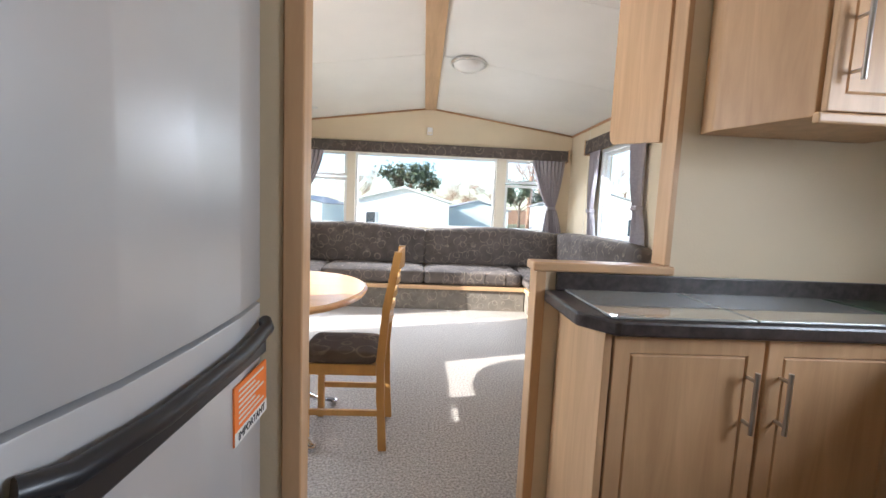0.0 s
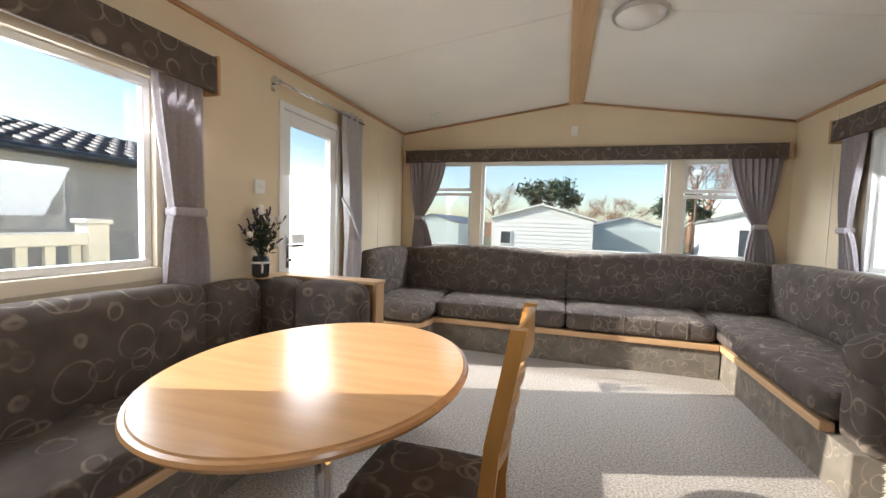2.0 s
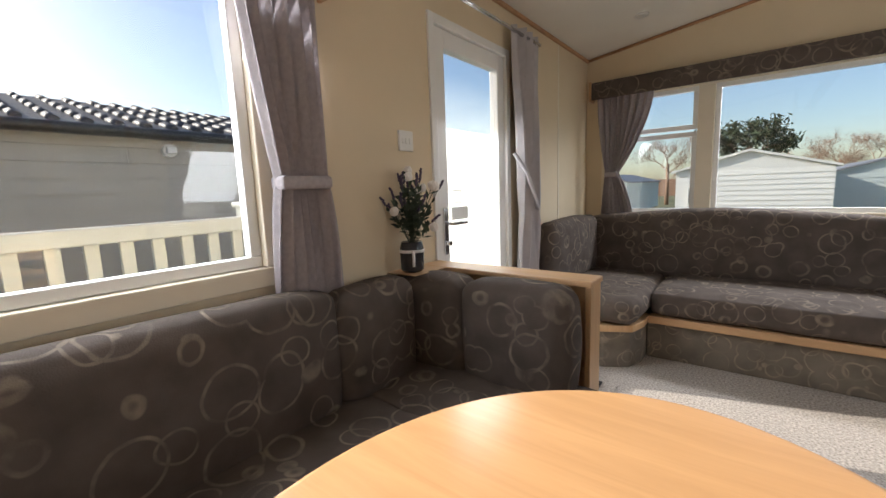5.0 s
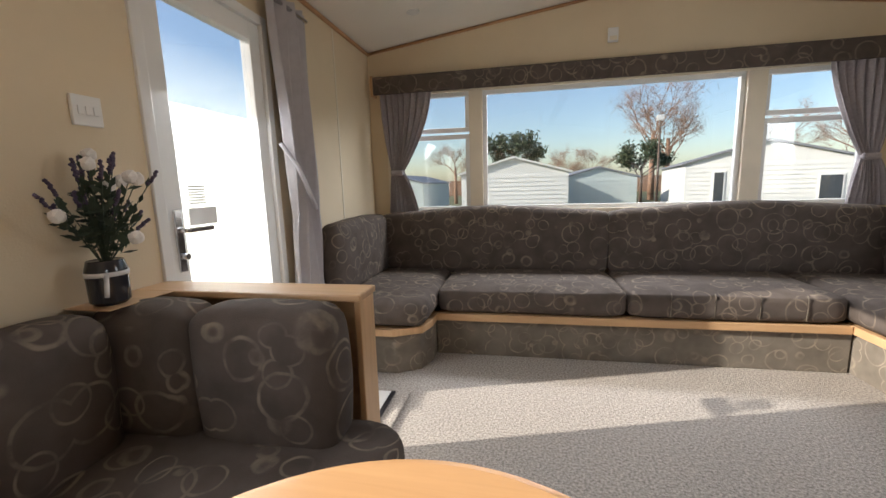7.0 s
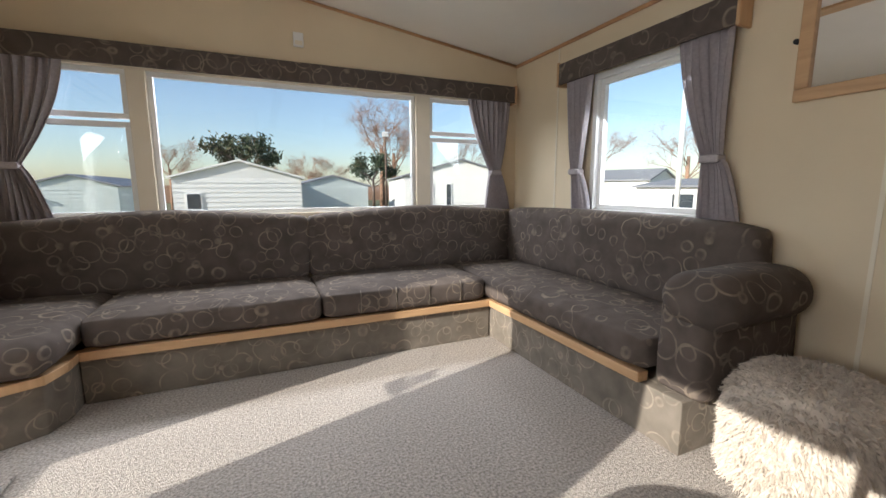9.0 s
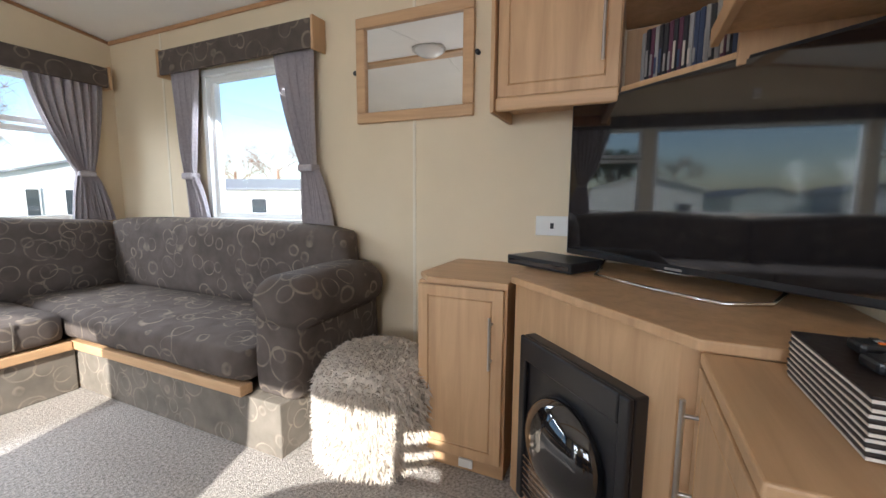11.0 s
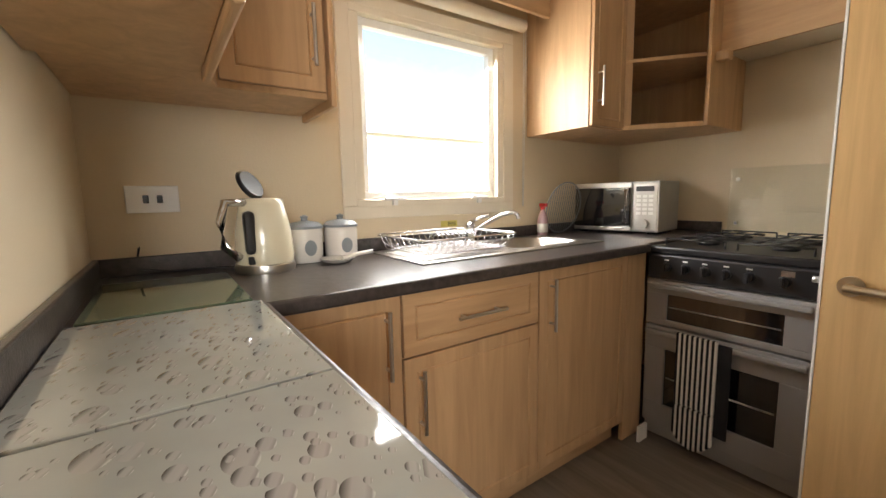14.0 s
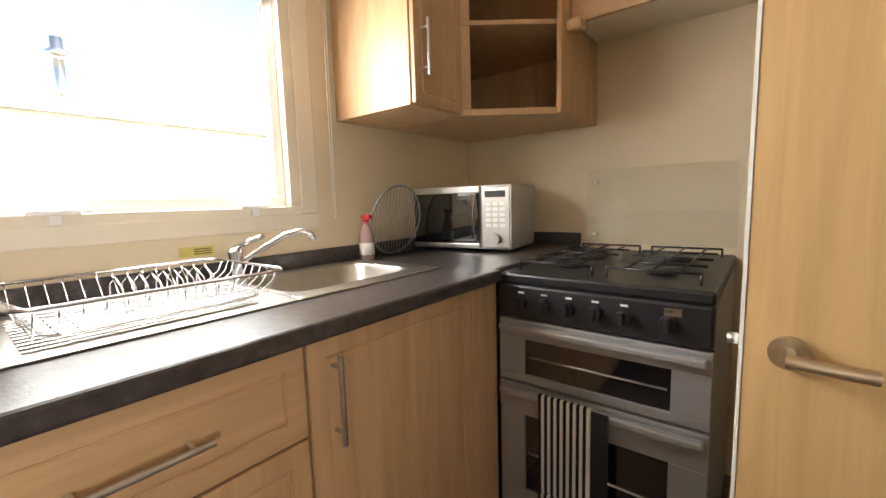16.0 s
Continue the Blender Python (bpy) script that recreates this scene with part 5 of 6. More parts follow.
part("dish", lathe(bmesh.new(), [(0.03, 0.0), (0.05, 0.006), (0.065, 0.018), (0.062, 0.018), (0.045, 0.008), (0.002, 0.006)], (1.93, 0.62, WZ)), POT, ds, smooth=60)
part("spoon_handle", tube(bmesh.new(), [(1.93, 0.60, WZ + 0.015), (1.93, 0.54, WZ + 0.025), (1.925, 0.48, WZ + 0.03)], 0.008, 8), POT, ds)
bt = thing("spray_bottle", "clear spray bottle with a red cap", "bottle", (2.08, -0.66, WZ))
part("bottle", lathe(bmesh.new(), [(0.028, 0), (0.03, 0.01), (0.03, 0.09), (0.02, 0.13), (0.012, 0.14), (0.012, 0.15)], (2.08, -0.66, WZ)), mat("pinkish_liquid", (0.45, 0.30, 0.32), 0.1), bt, smooth=50)
part("paper_label", lathe(bmesh.new(), [(0.0302, 0.02), (0.0308, 0.02), (0.0308, 0.07), (0.0302, 0.07)], (2.08, -0.66, WZ)), WHITE, bt)
part("trigger", bx(cyl(bmesh.new(), (2.08, -0.66, WZ + 0.15), (2.08, -0.66, WZ + 0.165), 0.013), 2.05, -0.67, WZ + 0.165, 2.10, -0.65, WZ + 0.185, bev=0.004), mat("red_cap", (0.55, 0.03, 0.03), 0.35), bt)
gr = thing("cooling_rack", "round wire grill rack leaning against the wall", "wire rack", (2.09, -0.83, WZ))
bm = bmesh.new()
m = pose(2.06, -0.82, WZ + 0.155, 0, 78, 0)
tube(bm, [m @ Vector((0.15 * math.cos(q * math.tau / 28), 0.15 * math.sin(q * math.tau / 28), 0)) for q in range(29)], 0.004, 6)
for k in range(-7, 8):
    y = k * 0.018
    h_ = math.sqrt(0.15 ** 2 - y * y)
    part("wire", tube(bmesh.new(), [m @ Vector((-h_, y, 0)), m @ Vector((h_, y, 0))], 0.0018, 5), GREYLID, gr)
part("rim", bm, GREYLID, gr)
# microwave
mw = thing("microwave", "silver microwave with a dark glass door", "microwave", (1.88, -1.23, WZ), turn=-152)
part("body", box(-0.22, -0.14, 0.012, 0.22, 0.14, 0.265, bev=0.006), mat("microwave_silver", (0.55, 0.55, 0.54), 0.3, 0.6), mw, local=True)
mw.matrix_world = pose(1.90, -1.20, WZ, 0, 0, 180 + 8) @ Matrix.Scale(1.12, 4)
part("door_glass", box(-0.215, -0.152, 0.03, 0.09, -0.141, 0.25, bev=0.003), GLOSS, mw, local=True)
part("door_trim", bx(box(-0.218, -0.154, 0.235, 0.092, -0.143, 0.262, bev=0.003), -0.218, -0.154, 0.014, 0.092, -0.143, 0.035, bev=0.003), STEEL, mw, local=True)
part("handle", tube(bmesh.new(), [(0.075, -0.15, 0.05), (0.075, -0.178, 0.06), (0.075, -0.178, 0.22), (0.075, -0.15, 0.23)], 0.008), CHROME, mw, local=True)
part("control_panel", box(0.10, -0.149, 0.02, 0.215, -0.141, 0.255, bev=0.003), STEEL, mw, local=True)
part("display", box(0.115, -0.152, 0.215, 0.20, -0.1495, 0.24, bev=0.001), BLACK, mw, local=True)
part("dial", cyl(bmesh.new(), (0.158, -0.148, 0.055), (0.158, -0.17, 0.055), 0.022), STEEL, mw, local=True)
for i in range(5):
    for jx in range(3):
        part("button", box(0.118 + jx * 0.029, -0.1515, 0.10 + i * 0.021, 0.14 + jx * 0.029, -0.1495, 0.114 + i * 0.021, bev=0.001), WHITE, mw, local=True)
for x in (-0.18, 0.18):
    part("foot", box(x - 0.02, -0.11, 0.0, x + 0.02, 0.11, 0.011), BLACK, mw, local=True)

# cooker
X0, X1, CY = 0.87, 1.475, -0.71
ck = thing("gas_cooker", "silver freestanding gas cooker with a black hob and two ovens", "cooker", (1.17, -1.0, 0))
part("body", box(X0, YB + 0.03, 0.02, X1, CY - 0.02, 0.90), COOKER, ck)
part("hob", box(X0, YB + 0.03, 0.901, X1, CY + 0.005, 0.935, bev=0.008), BLACK, ck, "black enamel hob")
part("control_panel", box(X0, CY - 0.02, 0.79, X1, CY + 0.012, 0.90, bev=0.008), BLACK, ck)
for k in range(6):
    x = X1 - 0.085 - k * 0.078 - (0.03 if k > 4 else 0)
    kn = part("knob", cyl(bmesh.new(), (x, CY + 0.012, 0.845), (x, CY + 0.035, 0.845), 0.021, 0.018), BLACK, ck)
    part("knob_grip", box(x - 0.005, CY + 0.034, 0.826, x + 0.005, CY + 0.044, 0.864, bev=0.002), BLACK, kn)
    part("knob_mark", box(x - 0.01, CY + 0.012, 0.874, x + 0.01, CY + 0.0135, 0.880), WHITE, ck)
part("maker_plate", box(X0 + 0.07, CY + 0.012, 0.865, X0 + 0.11, CY + 0.0135, 0.885), STEEL, ck)


def oven_door(z0, z1, wz0, wz1):
    bm = bmesh.new()
    for p in ((X0, X1, wz1, z1), (X0, X1, z0, wz0), (X0, X0 + 0.09, wz0, wz1), (X1 - 0.09, X1, wz0, wz1)):
        bx(bm, p[0], CY - 0.018, p[2], p[1], CY + 0.006, p[3], bev=0.002)
    d = part("oven_door", bm, COOKER, ck)
    part("oven_glass", box(X0 + 0.088, CY - 0.012, wz0 - 0.003, X1 - 0.088, CY - 0.004, wz1 + 0.003), GLOSS, d)
    part("oven_handle", box(X0 + 0.01, CY + 0.007, z1 - 0.035, X1 - 0.01, CY + 0.035, z1 - 0.012, bev=0.006), COOKER, d)
    part("oven_shelf", cyl(bmesh.new(), (X0 + 0.1, CY - 0.001, (wz0 + wz1) / 2), (X1 - 0.1, CY - 0.001, (wz0 + wz1) / 2), 0.003), STEEL, d)


oven_door(0.575, 0.782, 0.60, 0.72)
oven_door(0.09, 0.565, 0.19, 0.46)
for cx in (X0 + 0.16, X1 - 0.16):
    for cy in (-0.92, -1.22):
        part("burner", lathe(bmesh.new(), [(0.045, 0), (0.045, 0.012), (0.03, 0.016), (0.002, 0.017)], (cx, cy, 0.936)), BLACK, ck)
for cx in (X0 + 0.16, X1 - 0.16):
    bm = bmesh.new()
    for k in (-1, 0, 1):
        cyl(bm, (cx + k * 0.07, -1.38, 0.965), (cx + k * 0.07, -0.78, 0.965), 0.004, seg=6)
    for y in (-1.38, -1.22, -1.07, -0.92, -0.78):
        cyl(bm, (cx - 0.12, y, 0.965), (cx + 0.12, y, 0.965), 0.004, seg=6)
    for sx in (-0.12, 0.12):
        for y in (-1.38, -0.78):
            cyl(bm, (cx + sx, y, 0.934), (cx + sx, y, 0.967), 0.004, seg=6)
    part("pan_support", bm, BLACK, ck)
sg = thing("hob_splashback", "clear glass splashback fixed behind the hob", "splashback", (1.17, YB, 0.95))
gp = part("glass", box(X0, YB + 0.01, 0.96, X1 - 0.02, YB + 0.015, 1.30, bev=0.002), GLASS, sg)
for x, z in ((X1 - 0.06, 1.24), (X1 - 0.06, 1.0)):
    part("fixing", cyl(bmesh.new(), (x, YB, z), (x, YB + 0.02, z), 0.01), CHROME, sg)
# striped double oven glove over the oven handle
tw = thing("oven_glove", "black and white striped double oven glove over the oven handle", "oven glove", (1.37, CY + 0.05, 0.3))
TXA, TXB = 1.155, 1.315
for k in range(16):
    xa, xb = TXA + (TXB - TXA) * k / 16, TXA + (TXB - TXA) * (k + 1) / 16
    part("stripe", bx(bx(bmesh.new(), xa, CY + 0.037, 0.25, xb, CY + 0.052, 0.57, bev=0.003), xa + 0.0, CY + 0.037, 0.06 + 0.05 * abs(k - 7.5) ** 2 / 56, xb, CY + 0.056, 0.245, bev=0.003), TOWELB if k % 2 else TOWELW, tw)
part("lining", box(TXA - 0.05, CY + 0.0365, 0.16, TXA - 0.001, CY + 0.046, 0.56, bev=0.003), TOWELB, tw)

# kitchen wall cupboards
def wall_cupboard(label, pts, z0, z1):
    ob = thing("kitchen_wall_cupboard", label, "wall cupboard", (pts[0][0], pts[0][1], z0), group="kitchen wall cupboards")
    part("body", prism(bmesh.new(), pts, z0, z1, 0.003), BEECH, ob)
    return ob


a_ = wall_cupboard("beech wall cupboard above the peninsula with a canted end", [(1.04, 1.332), (1.04, 1.27), (1.14, 1.04), (1.60, 1.04), (1.60, 1.332)], 1.47, 2.2)
door_with_handle(a_, 1.15, 1.02, 1.48, 0.44, 0.70, 0, 0.12, hz=0.16, length=0.18)
part("lip", box(1.13, 1.02, 1.45, 1.60, 1.039, 1.478, bev=0.006), BEECH_X, a_)
b_ = wall_cupboard("beech corner wall cupboard beside the kitchen window", [(1.601, 1.332), (1.601, 1.04), (1.83, 0.98), (1.83, 0.66), (XR - 0.003, 0.66), (XR - 0.003, 1.332)], 1.50, 2.2)
door_with_handle(b_, 1.812, 0.975, 1.52, 0.305, 0.66, -90, 0.88, hz=0.16, length=0.18)
part("end_panel", prism(bmesh.new(), [(1.80, 0.640), (XR - 0.003, 0.640), (XR - 0.003, 0.658), (1.80, 0.658)], 1.475, 2.2, 0.004), BEECH, b_)
c_ = wall_cupboard("beech wall cupboard with one door over the microwave", [(1.735, -0.585), (1.735, -0.86), (XR - 0.003, -0.86), (XR - 0.003, -0.585)], 1.50, 2.2)
door_with_handle(c_, 1.716, -0.59, 1.505, 0.265, 0.69, -90, 0.15, hz=0.18, length=0.18, rail=0.045)
d_ = thing("open_corner_shelf", "open beech corner shelf over the microwave", "shelf", (1.7, -1.1, 1.5), group="kitchen wall cupboards")
P = [(1.725, -0.863), (1.44, -1.10), (1.44, YB + 0.003), (XR - 0.003, YB + 0.003), (XR - 0.003, -0.863)]
for z, tk in ((1.50, 0.025), (1.83, 0.018), (2.18, 0.02)):
    part("shelf", prism(bmesh.new(), P, z, z + tk, 0.003), BEECH, d_)
part("side_panel", box(1.42, YB + 0.003, 1.50, 1.439, -1.085, 2.2, bev=0.003), BEECH, d_)
part("upright", prism(bmesh.new(), [(1.735, -0.862), (1.700, -0.89), (1.72, -0.91), (1.75, -0.88)], 1.526, 2.18), BEECH, d_)
part("back_panel", box(1.46, YB + 0.004, 1.526, XR - 0.004, YB + 0.016, 2.18), BEECH, d_)
h_ = thing("cooker_hood_panel", "beech bridging panel over the cooker", "panel", (1.1, -1.2, 1.85))
part("front", box(0.80, -1.20, 1.845, 1.419, -1.18, 2.24, bev=0.003), BEECH_X, h_)
part("soffit", box(0.80, YB + 0.003, 1.86, 1.419, -1.201, 1.88), IVORY, h_)
part("moulding", box(1.36, -1.179, 1.80, 1.419, -1.12, 1.845, bev=0.01), BEECH, h_)
pl = thing("kitchen_window_pelmet", "beech pelmet board with a rolled blind over the window", "pelmet", (2.05, 0.03, 2.06))
part("board", box(1.97, -0.58, 2.07, 1.99, 0.635, 2.25, bev=0.003), BEECH_Y, pl)
part("blind_roll", cyl(bmesh.new(), (2.08, -0.50, 2.05), (2.08, 0.53, 2.05), 0.03), IVORY, pl, "rolled cream blind", smooth=40)
part("cord", tube(bmesh.new(), [(2.10, -0.535, 2.04), (2.11, -0.54, 1.5), (2.11, -0.535, 1.12), (2.11, -0.528, 1.12), (2.105, -0.527, 2.04)], 0.002, 5), WHITE, pl)
lb = thing("warning_label", "small yellow warning label above the sink", "label", (XR, -0.03, 1.05))
part("label", box(XR - 0.002, -0.09, 1.03, XR - 0.0005, 0.01, 1.06), mat("yellow_label", (0.65, 0.55, 0.15), 0.5), lb)
for k in range(3):
    part("text_bar", box(XR - 0.0026, -0.08, 1.036 + k * 0.007, XR - 0.0021, -0.03, 1.039 + k * 0.007), BLACK, lb)

# passage door, standing open
pd = thing("door_2", "pale oak passage door standing open with a lever handle", "door", (0.48, -0.42, 0.01))
pd["kind"] = "structure"
lf = part("door_leaf", box(0.12, -0.44, 0.01, 0.805, -0.402, 2.05, bev=0.002), OAK, pd)
part("door_edge", box(0.806, -0.441, 0.01, 0.812, -0.401, 2.05), UPVC, lf, "pale edge strip")
bm = cyl(bmesh.new(), (0.745, -0.402, 0.91), (0.745, -0.392, 0.91), 0.028, seg=28)
cyl(bm, (0.745, -0.392, 0.91), (0.745, -0.35, 0.91), 0.011)
tube(bm, [(0.75, -0.35, 0.91), (0.72, -0.347, 0.91), (0.675, -0.348, 0.908), (0.648, -0.352, 0.907)], 0.011, 10)
part("door_handle", bm, BRASS, lf, "satin nickel lever handle", smooth=40)
part("latch", cyl(bmesh.new(), (0.812, -0.42, 0.915), (0.83, -0.42, 0.915), 0.01), STEEL, lf)

# ---- outside ----
GZ = -0.95
tagged(part("ground", box(-400, -400, GZ - 0.2, 400, 400, GZ), GRASS), "winter grass between the caravans", "ground", kind="structure")


def caravan(label, x, y, turn, w, l, h, wallm, roofm, wins=(), pitch=0.28):
    """A static caravan: w across the gable, l along, its gable front towards local -y."""
    ob = thing("static_caravan", label, "caravan", (x, y, GZ), turn=turn)
    bm = bmesh.new()
    z0, n = 0.45, int((h - 0.45) / 0.16)
    for k in range(n):
        za, zb = z0 + (h - z0) * k / n, z0 + (h - z0) * (k + 1) / n
        b = bmesh.new()
        o = 0.02
        vs = [b.verts.new(p) for p in ((-w / 2 - o, -l / 2 - o, za), (w / 2 + o, -l / 2 - o, za), (w / 2 + o, l / 2 + o, za), (-w / 2 - o, l / 2 + o, za), (-w / 2, -l / 2, zb), (w / 2, -l / 2, zb), (w / 2, l / 2, zb), (-w / 2, l / 2, zb))]
        for q in ((0, 1, 2, 3), (7, 6, 5, 4), (0, 4, 5, 1), (1, 5, 6, 2), (2, 6, 7, 3), (3, 7, 4, 0)):
            b.faces.new([vs[i] for i in q])
        merge(bm, b)
    p = w / 2 * pitch
    b = bmesh.new()
    for s in (-1, 1):
        vs = [b.verts.new(q) for q in ((-w / 2, s * l / 2, h), (w / 2, s * l / 2, h), (0, s * l / 2, h + p))]
        b.faces.new(vs)
    merge(bm, b)
    part("wall", bm, wallm, ob, local=True)
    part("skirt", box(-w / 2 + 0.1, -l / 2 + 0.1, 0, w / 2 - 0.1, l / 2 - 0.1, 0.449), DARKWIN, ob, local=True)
    bm = bmesh.new()
    for s in (-1, 1):
        vs = [bm.verts.new(q) for q in ((0, -l / 2 - 0.12, h + p + 0.01), (s * (w / 2 + 0.15), -l / 2 - 0.12, h - 0.03), (s * (w / 2 + 0.15), l / 2 + 0.12, h - 0.03), (0, l / 2 + 0.12, h + p + 0.01))]
        f = bm.faces.new(vs)
        up = bmesh.ops.extrude_face_region(bm, geom=[f])
        bmesh.ops.translate(bm, verts=[v for v in up["geom"] if isinstance(v, bmesh.types.BMVert)], vec=(0, 0, 0.07))
    part("roof", bm, roofm, ob, local=True)
    for face, u, z, ww, hh in wins:
        m = pose(0, -l / 2 - 0.03, 0) if face == "front" else pose(-w / 2 - 0.03, 0, 0, 0, 0, -90) if face == "west" else pose(w / 2 + 0.03, 0, 0, 0, 0, 90)
        wd = part("window", placed(box(u - ww / 2, -0.02, z, u + ww / 2, 0.02, z + hh, bev=0.004), m), UPVC, ob, local=True)
        part("pane", placed(box(u - ww / 2 + 0.05, -0.028, z + 0.05, u + ww / 2 - 0.05, -0.021, z + hh - 0.05), m), DARKWIN, wd, local=True)
    return ob


caravan("white static caravan with a shallow gable roof", -0.8, 24.0, 0, 4.1, 11, 2.45, CLAD, CLAD, [("front", -1.45, 1.35, 0.5, 0.6)])
caravan("pale green static caravan behind the white one", 3.3, 29.0, 0, 3.6, 10, 2.2, CLADG, ROOFG)
caravan("white static caravan across the grass", 9.2, 23.5, -12, 5.2, 9, 2.6, CLAD, ROOFG, [("front", -1.5, 1.0, 0.4, 1.3), ("front", -0.6, 1.0, 0.3, 1.3), ("front", 1.8, 1.2, 0.7, 0.9)])
caravan("pale green static caravan in the distance", -8.2, 31.0, 0, 3.6, 9, 2.2, CLADG, ROOFG)
caravan("white static caravan at the field's edge", -13.5, 30.0, 10, 3.6, 9, 2.4, CLAD, ROOFG)
caravan("white static caravan in the next row", 15.5, 9.5, 0, 4, 9, 2.12, CLAD, ROOFG, [("west", -2.5, 1.1, 0.9, 0.8), ("west", 0.3, 0.5, 0.7, 1.5), ("west", 2.5, 1.1, 0.9, 0.8)], 0.12)
caravan("white static caravan in the next row", 17.5, 22.0, 20, 4, 10, 2.45, CLAD, ROOFG, [("west", -2.5, 1.1, 0.9, 0.9), ("west", 1.5, 1.1, 0.9, 0.9)])
caravan("white static caravan beside the kitchen window", 10.0, -2.6, 0, 4, 9.5, 3.42, CLAD, CLAD, pitch=0.16)
fl_ = thing("roof_flue", "slim metal flue on the neighbouring caravan roof", "flue", (8.0, -0.8, 2.5))
part("pipe", cyl(bmesh.new(), (8.1, -0.8, 2.45), (8.1, -0.8, 3.15), 0.06, seg=12), STEEL, fl_)
part("cowl", lathe(bmesh.new(), [(0.07, 0), (0.13, 0.03), (0.13, 0.10), (0.07, 0.14), (0.07, 0.28), (0.01, 0.30)], (8.1, -0.8, 3.15), 14), STEEL, fl_)
nb = caravan("stone-coloured static caravan with dark roof tiles next door", -7.9, 1.5, 0, 4.0, 13, 2.88, CLADB, TILE, [("east", -0.2, 1.05, 1.4, 1.2), ("east", -4.2, 1.05, 1.0, 1.2)])
bm = bmesh.new()
for r_ in range(6):
    for k in range(52):
        x = 2.12 - r_ * 0.34
        z = 2.88 + (2.12 - x) * 0.28 + 0.02
        cyl(bm, (x + 0.03, -6.5 + k * 0.25, z + 0.03), (x - 0.34, -6.5 + k * 0.25, z + 0.03 + 0.095), 0.045, seg=6)
tl = part("roof_tile_rolls", bm, TILE, nb, local=True)
tl["kind"] = "stuff"
part("gutter", cyl(bmesh.new(), (2.2, -6.6, 2.86), (2.2, 6.6, 2.86), 0.06, seg=10), BLACK, nb, local=True)
part("outside_lamp", bx(cyl(bmesh.new(), (2.02, 2.2, 2.70), (2.10, 2.2, 2.70), 0.07), 2.10, 2.15, 2.66, 2.16, 2.25, 2.74, bev=0.01), WHITE, nb, local=True)
dk = thing("deck_railing", "white plastic deck railing with balusters outside", "railing", (-3.6, 2.0, GZ))
PALE = mat("white_railing", (0.75, 0.76, 0.70), 0.4, var=0.04)
part("top_rail", box(-3.66, -4.0, 0.95, -3.52, 3.45, 1.05, bev=0.01), PALE, dk)
part("bottom_rail", box(-3.63, -4.0, 0.22, -3.55, 3.45, 0.30, bev=0.01), PALE, dk)
part("deck", box(-3.7, -4.0, GZ, -2.2, 3.5, -0.05), PALE, dk)
for y in (-4.0, -1.5, 1.0, 3.42):
    bm = box(-3.67, y - 0.08, -0.05, -3.51, y + 0.08, 1.12, bev=0.008)
    bx(bm, -3.69, y - 0.10, 1.12, -3.49, y + 0.10, 1.16, bev=0.01)
    part("post", bm, PALE, dk)
k = 0
y = -3.85
while y < 3.3:
    part("baluster", box(-3.61, y - 0.035, 0.30, -3.57, y + 0.035, 0.95, bev=0.004), PALE, dk)
    y += 0.17


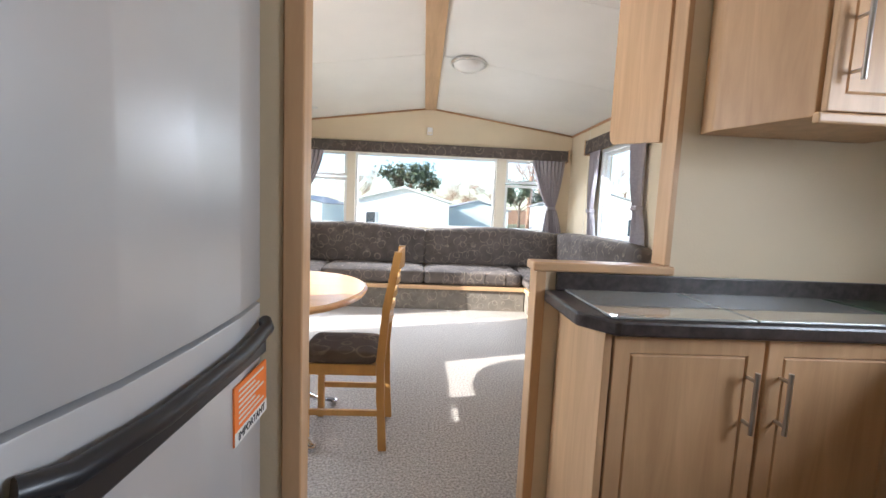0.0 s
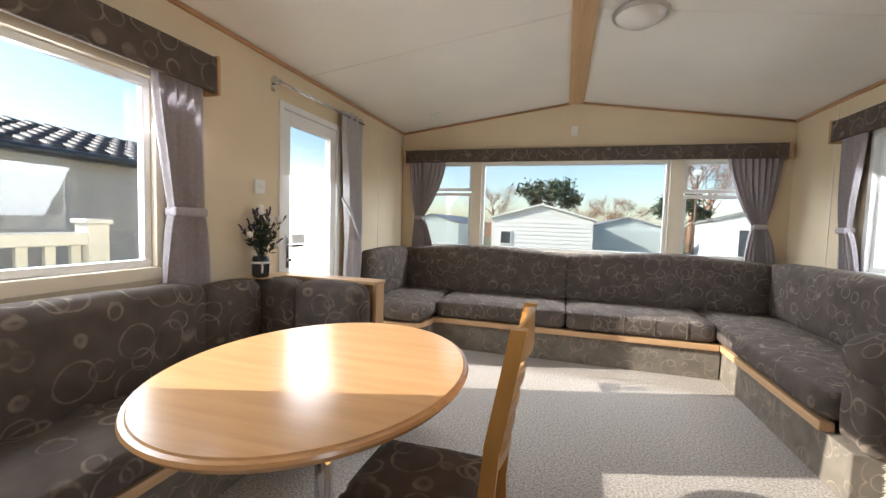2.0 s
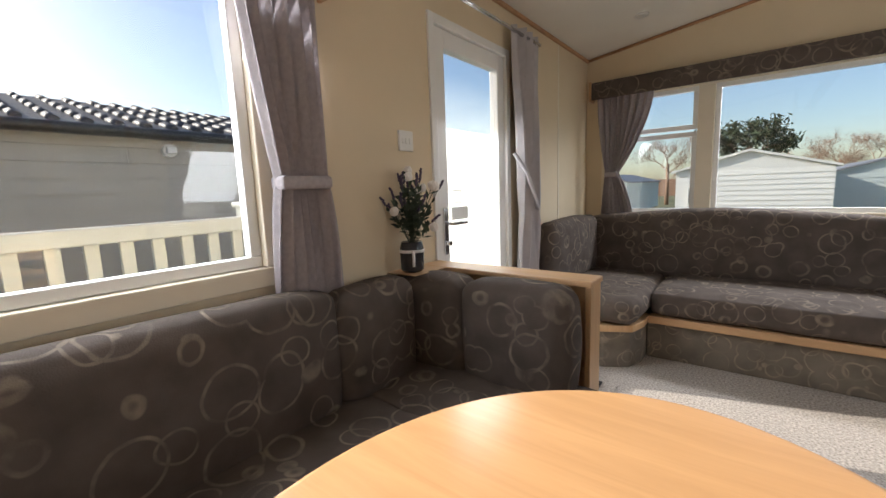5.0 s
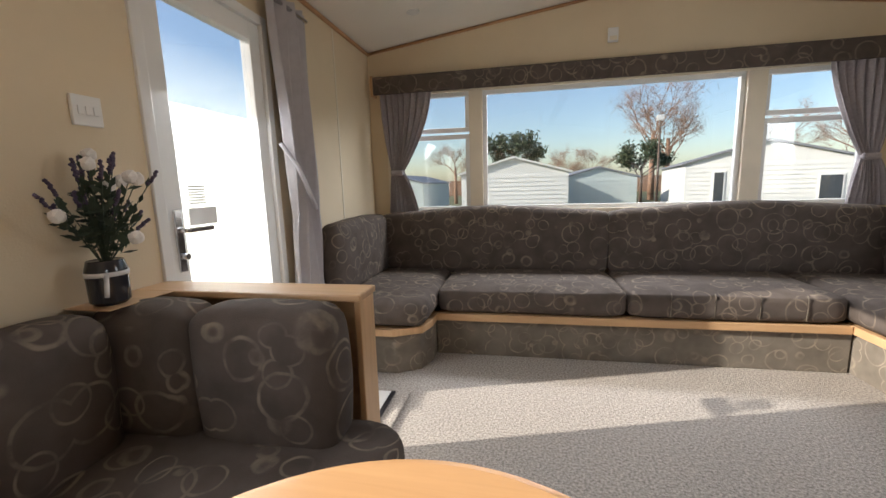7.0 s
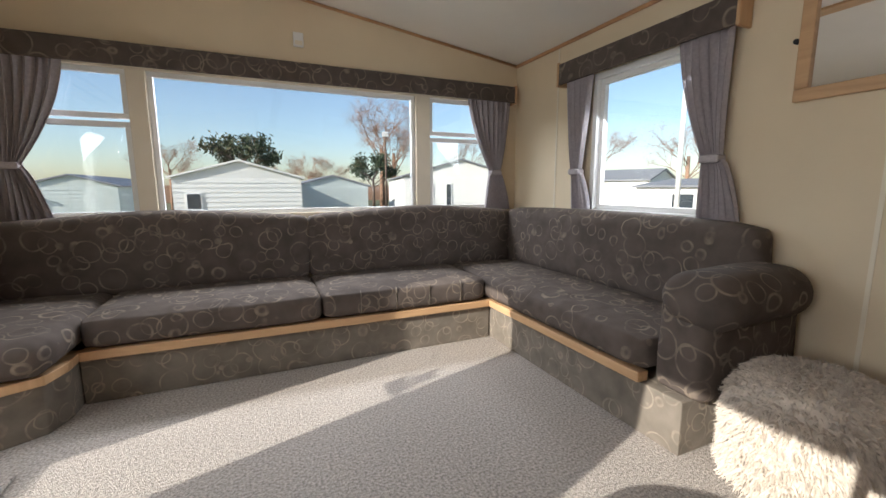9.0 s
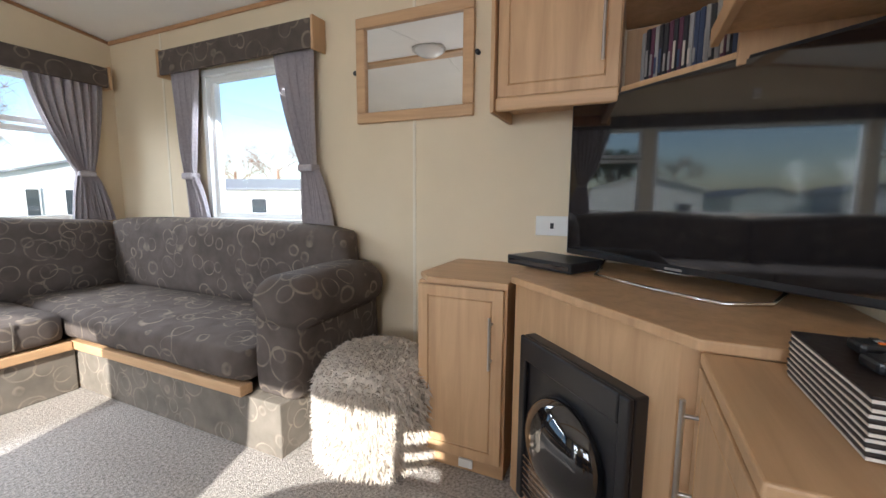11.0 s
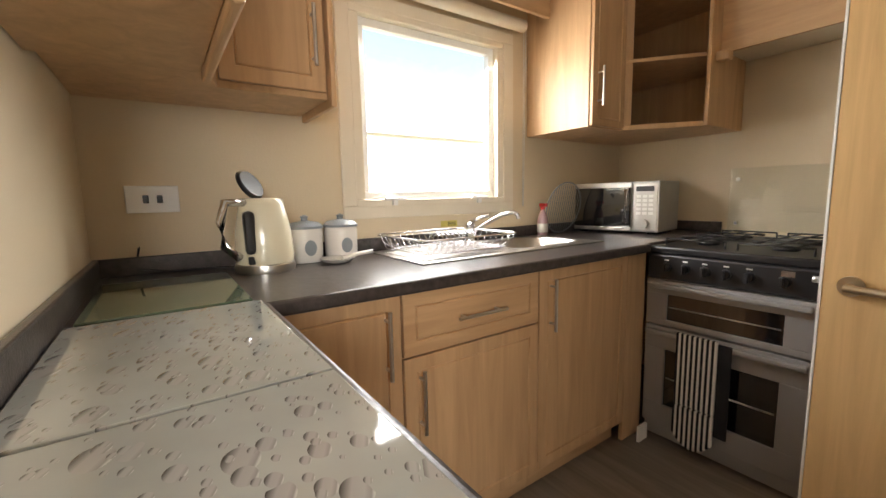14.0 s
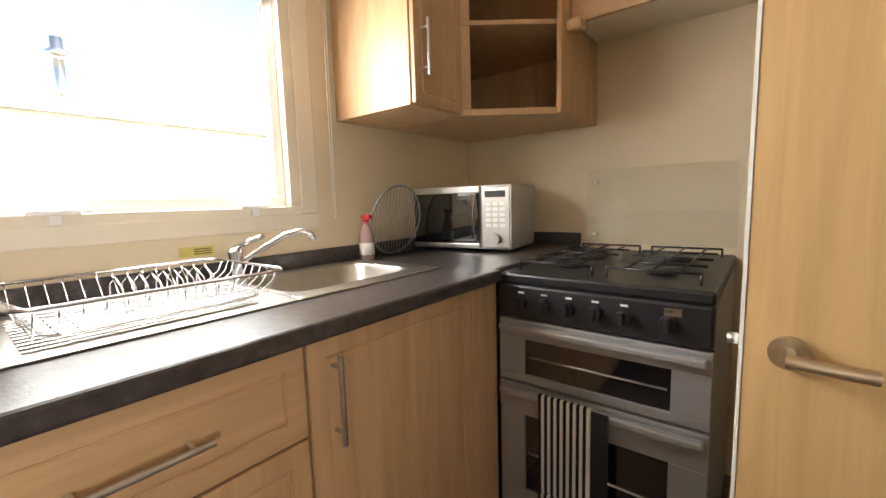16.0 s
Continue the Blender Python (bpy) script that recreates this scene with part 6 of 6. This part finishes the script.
def tree(label, x, y, h, spread, foliage, seed, leafy=True):
    r = random.Random(seed)
    ob = thing("tree", label, "tree", (x, y, GZ))
    bm = bmesh.new()
    cyl(bm, (0, 0, 0), (0, 0, h * 0.55), h * 0.028, h * 0.016, 10)
    tips = []

    def limb(p, d, ln, rad, depth):
        q = p + d * ln
        cyl(bm, p, q, rad, rad * 0.55, 5)
        tips.append((q, depth))
        if depth < (3 if leafy else 4):
            for _ in range(3 if depth < 3 else 4):
                nd = (d + Vector((r.uniform(-1, 1), r.uniform(-1, 1), r.uniform(-0.35, 0.8))) * 0.75).normalized()
                limb(p.lerp(q, r.uniform(0.55, 1)), nd, ln * r.uniform(0.55, 0.75), rad * 0.55, depth + 1)
    for k in range(7):
        an = k * 2.4
        d = Vector((math.cos(an) * spread, math.sin(an) * spread, r.uniform(0.5, 1.1))).normalized()
        limb(Vector((0, 0, h * r.uniform(0.25, 0.55))), d, h * 0.25, h * (0.010 if leafy else 0.006), 1)
    part("trunk", bm, BARK if leafy else TWIG, ob, local=True)
    vs, fs = [], []
    for q, dp in tips:
        if dp < 2:
            continue
        for _ in range(26 if leafy else 3):
            c = q + Vector((r.gauss(0, 1), r.gauss(0, 1), r.gauss(0, 0.8))) * h * (0.045 if leafy else 0.03)
            d = Vector((r.uniform(-1, 1), r.uniform(-1, 1), r.uniform(-1, 1))).normalized()
            s = d.orthogonal().normalized() * h * (0.012 if leafy else 0.0016)
            d = d * h * (0.03 if leafy else 0.05)
            i = len(vs)
            vs += [c - d, c + s, c + d, c - s]
            fs.append((i, i + 1, i + 2, i + 3))
    me = bpy.data.meshes.new("crown")
    me.from_pydata(vs, [], fs)
    me.materials.append(foliage)
    cr_ = new("crown", me)
    cr_.parent = ob
    tagged(cr_, "leafy crown" if leafy else "bare twigs", kind="stuff")


tree("dark green pine tree behind the caravans", -1.5, 42, 7.2, 0.9, PINE, 3)
tree("dark green evergreen behind the caravans", 9.5, 40, 5.6, 0.9, PINE, 11)
tree("tall bare winter tree", 12.0, 46, 11.5, 0.55, TWIG, 4, False)
tree("tall bare winter tree", 14.0, 48, 11.0, 0.55, TWIG, 5, False)
tree("bare winter tree behind the field", -7.5, 46, 7.0, 0.8, TWIG, 6, False)
for k, (x, y, h) in enumerate(((5.0, 52, 6.5), (7.5, 54, 6.2), (3.0, 55, 6.0), (24, 48, 9), (28, 44, 9), (33, 36, 9), (36, 28, 9), (38, 20, 8.5), (38, 12, 8.5), (31, 40, 8.5), (37, 24, 9), (38, 16, 9))):
    tree("russet bare hedgerow tree in the distance", x, y, h, 0.9, TWIG, 20 + k, False)
hd = part("hedgerow", box(-120, 75, GZ, 60, 77, GZ + 2.6), TWIG)
tagged(hd, "low russet hedgerow at the far field edge", "hedge", kind="stuff")
tp_ = thing("telegraph_pole", "slim brown pole with a white fitting", "pole", (9.3, 35, GZ))
part("pole", cyl(bmesh.new(), (9.3, 35, GZ), (9.3, 35, GZ + 6.6), 0.10, 0.07), BARK, tp_)
part("fitting", box(9.05, 34.9, GZ + 6.2, 9.55, 35.1, GZ + 6.6, bev=0.05), WHITE, tp_)
fp_ = thing("flag_pole", "tall white pole outside the side window", "pole", (9.5, 9.3, GZ))
part("pole", cyl(bmesh.new(), (9.5, 9.3, GZ), (9.5, 9.3, GZ + 7), 0.07, 0.05), WHITE, fp_)
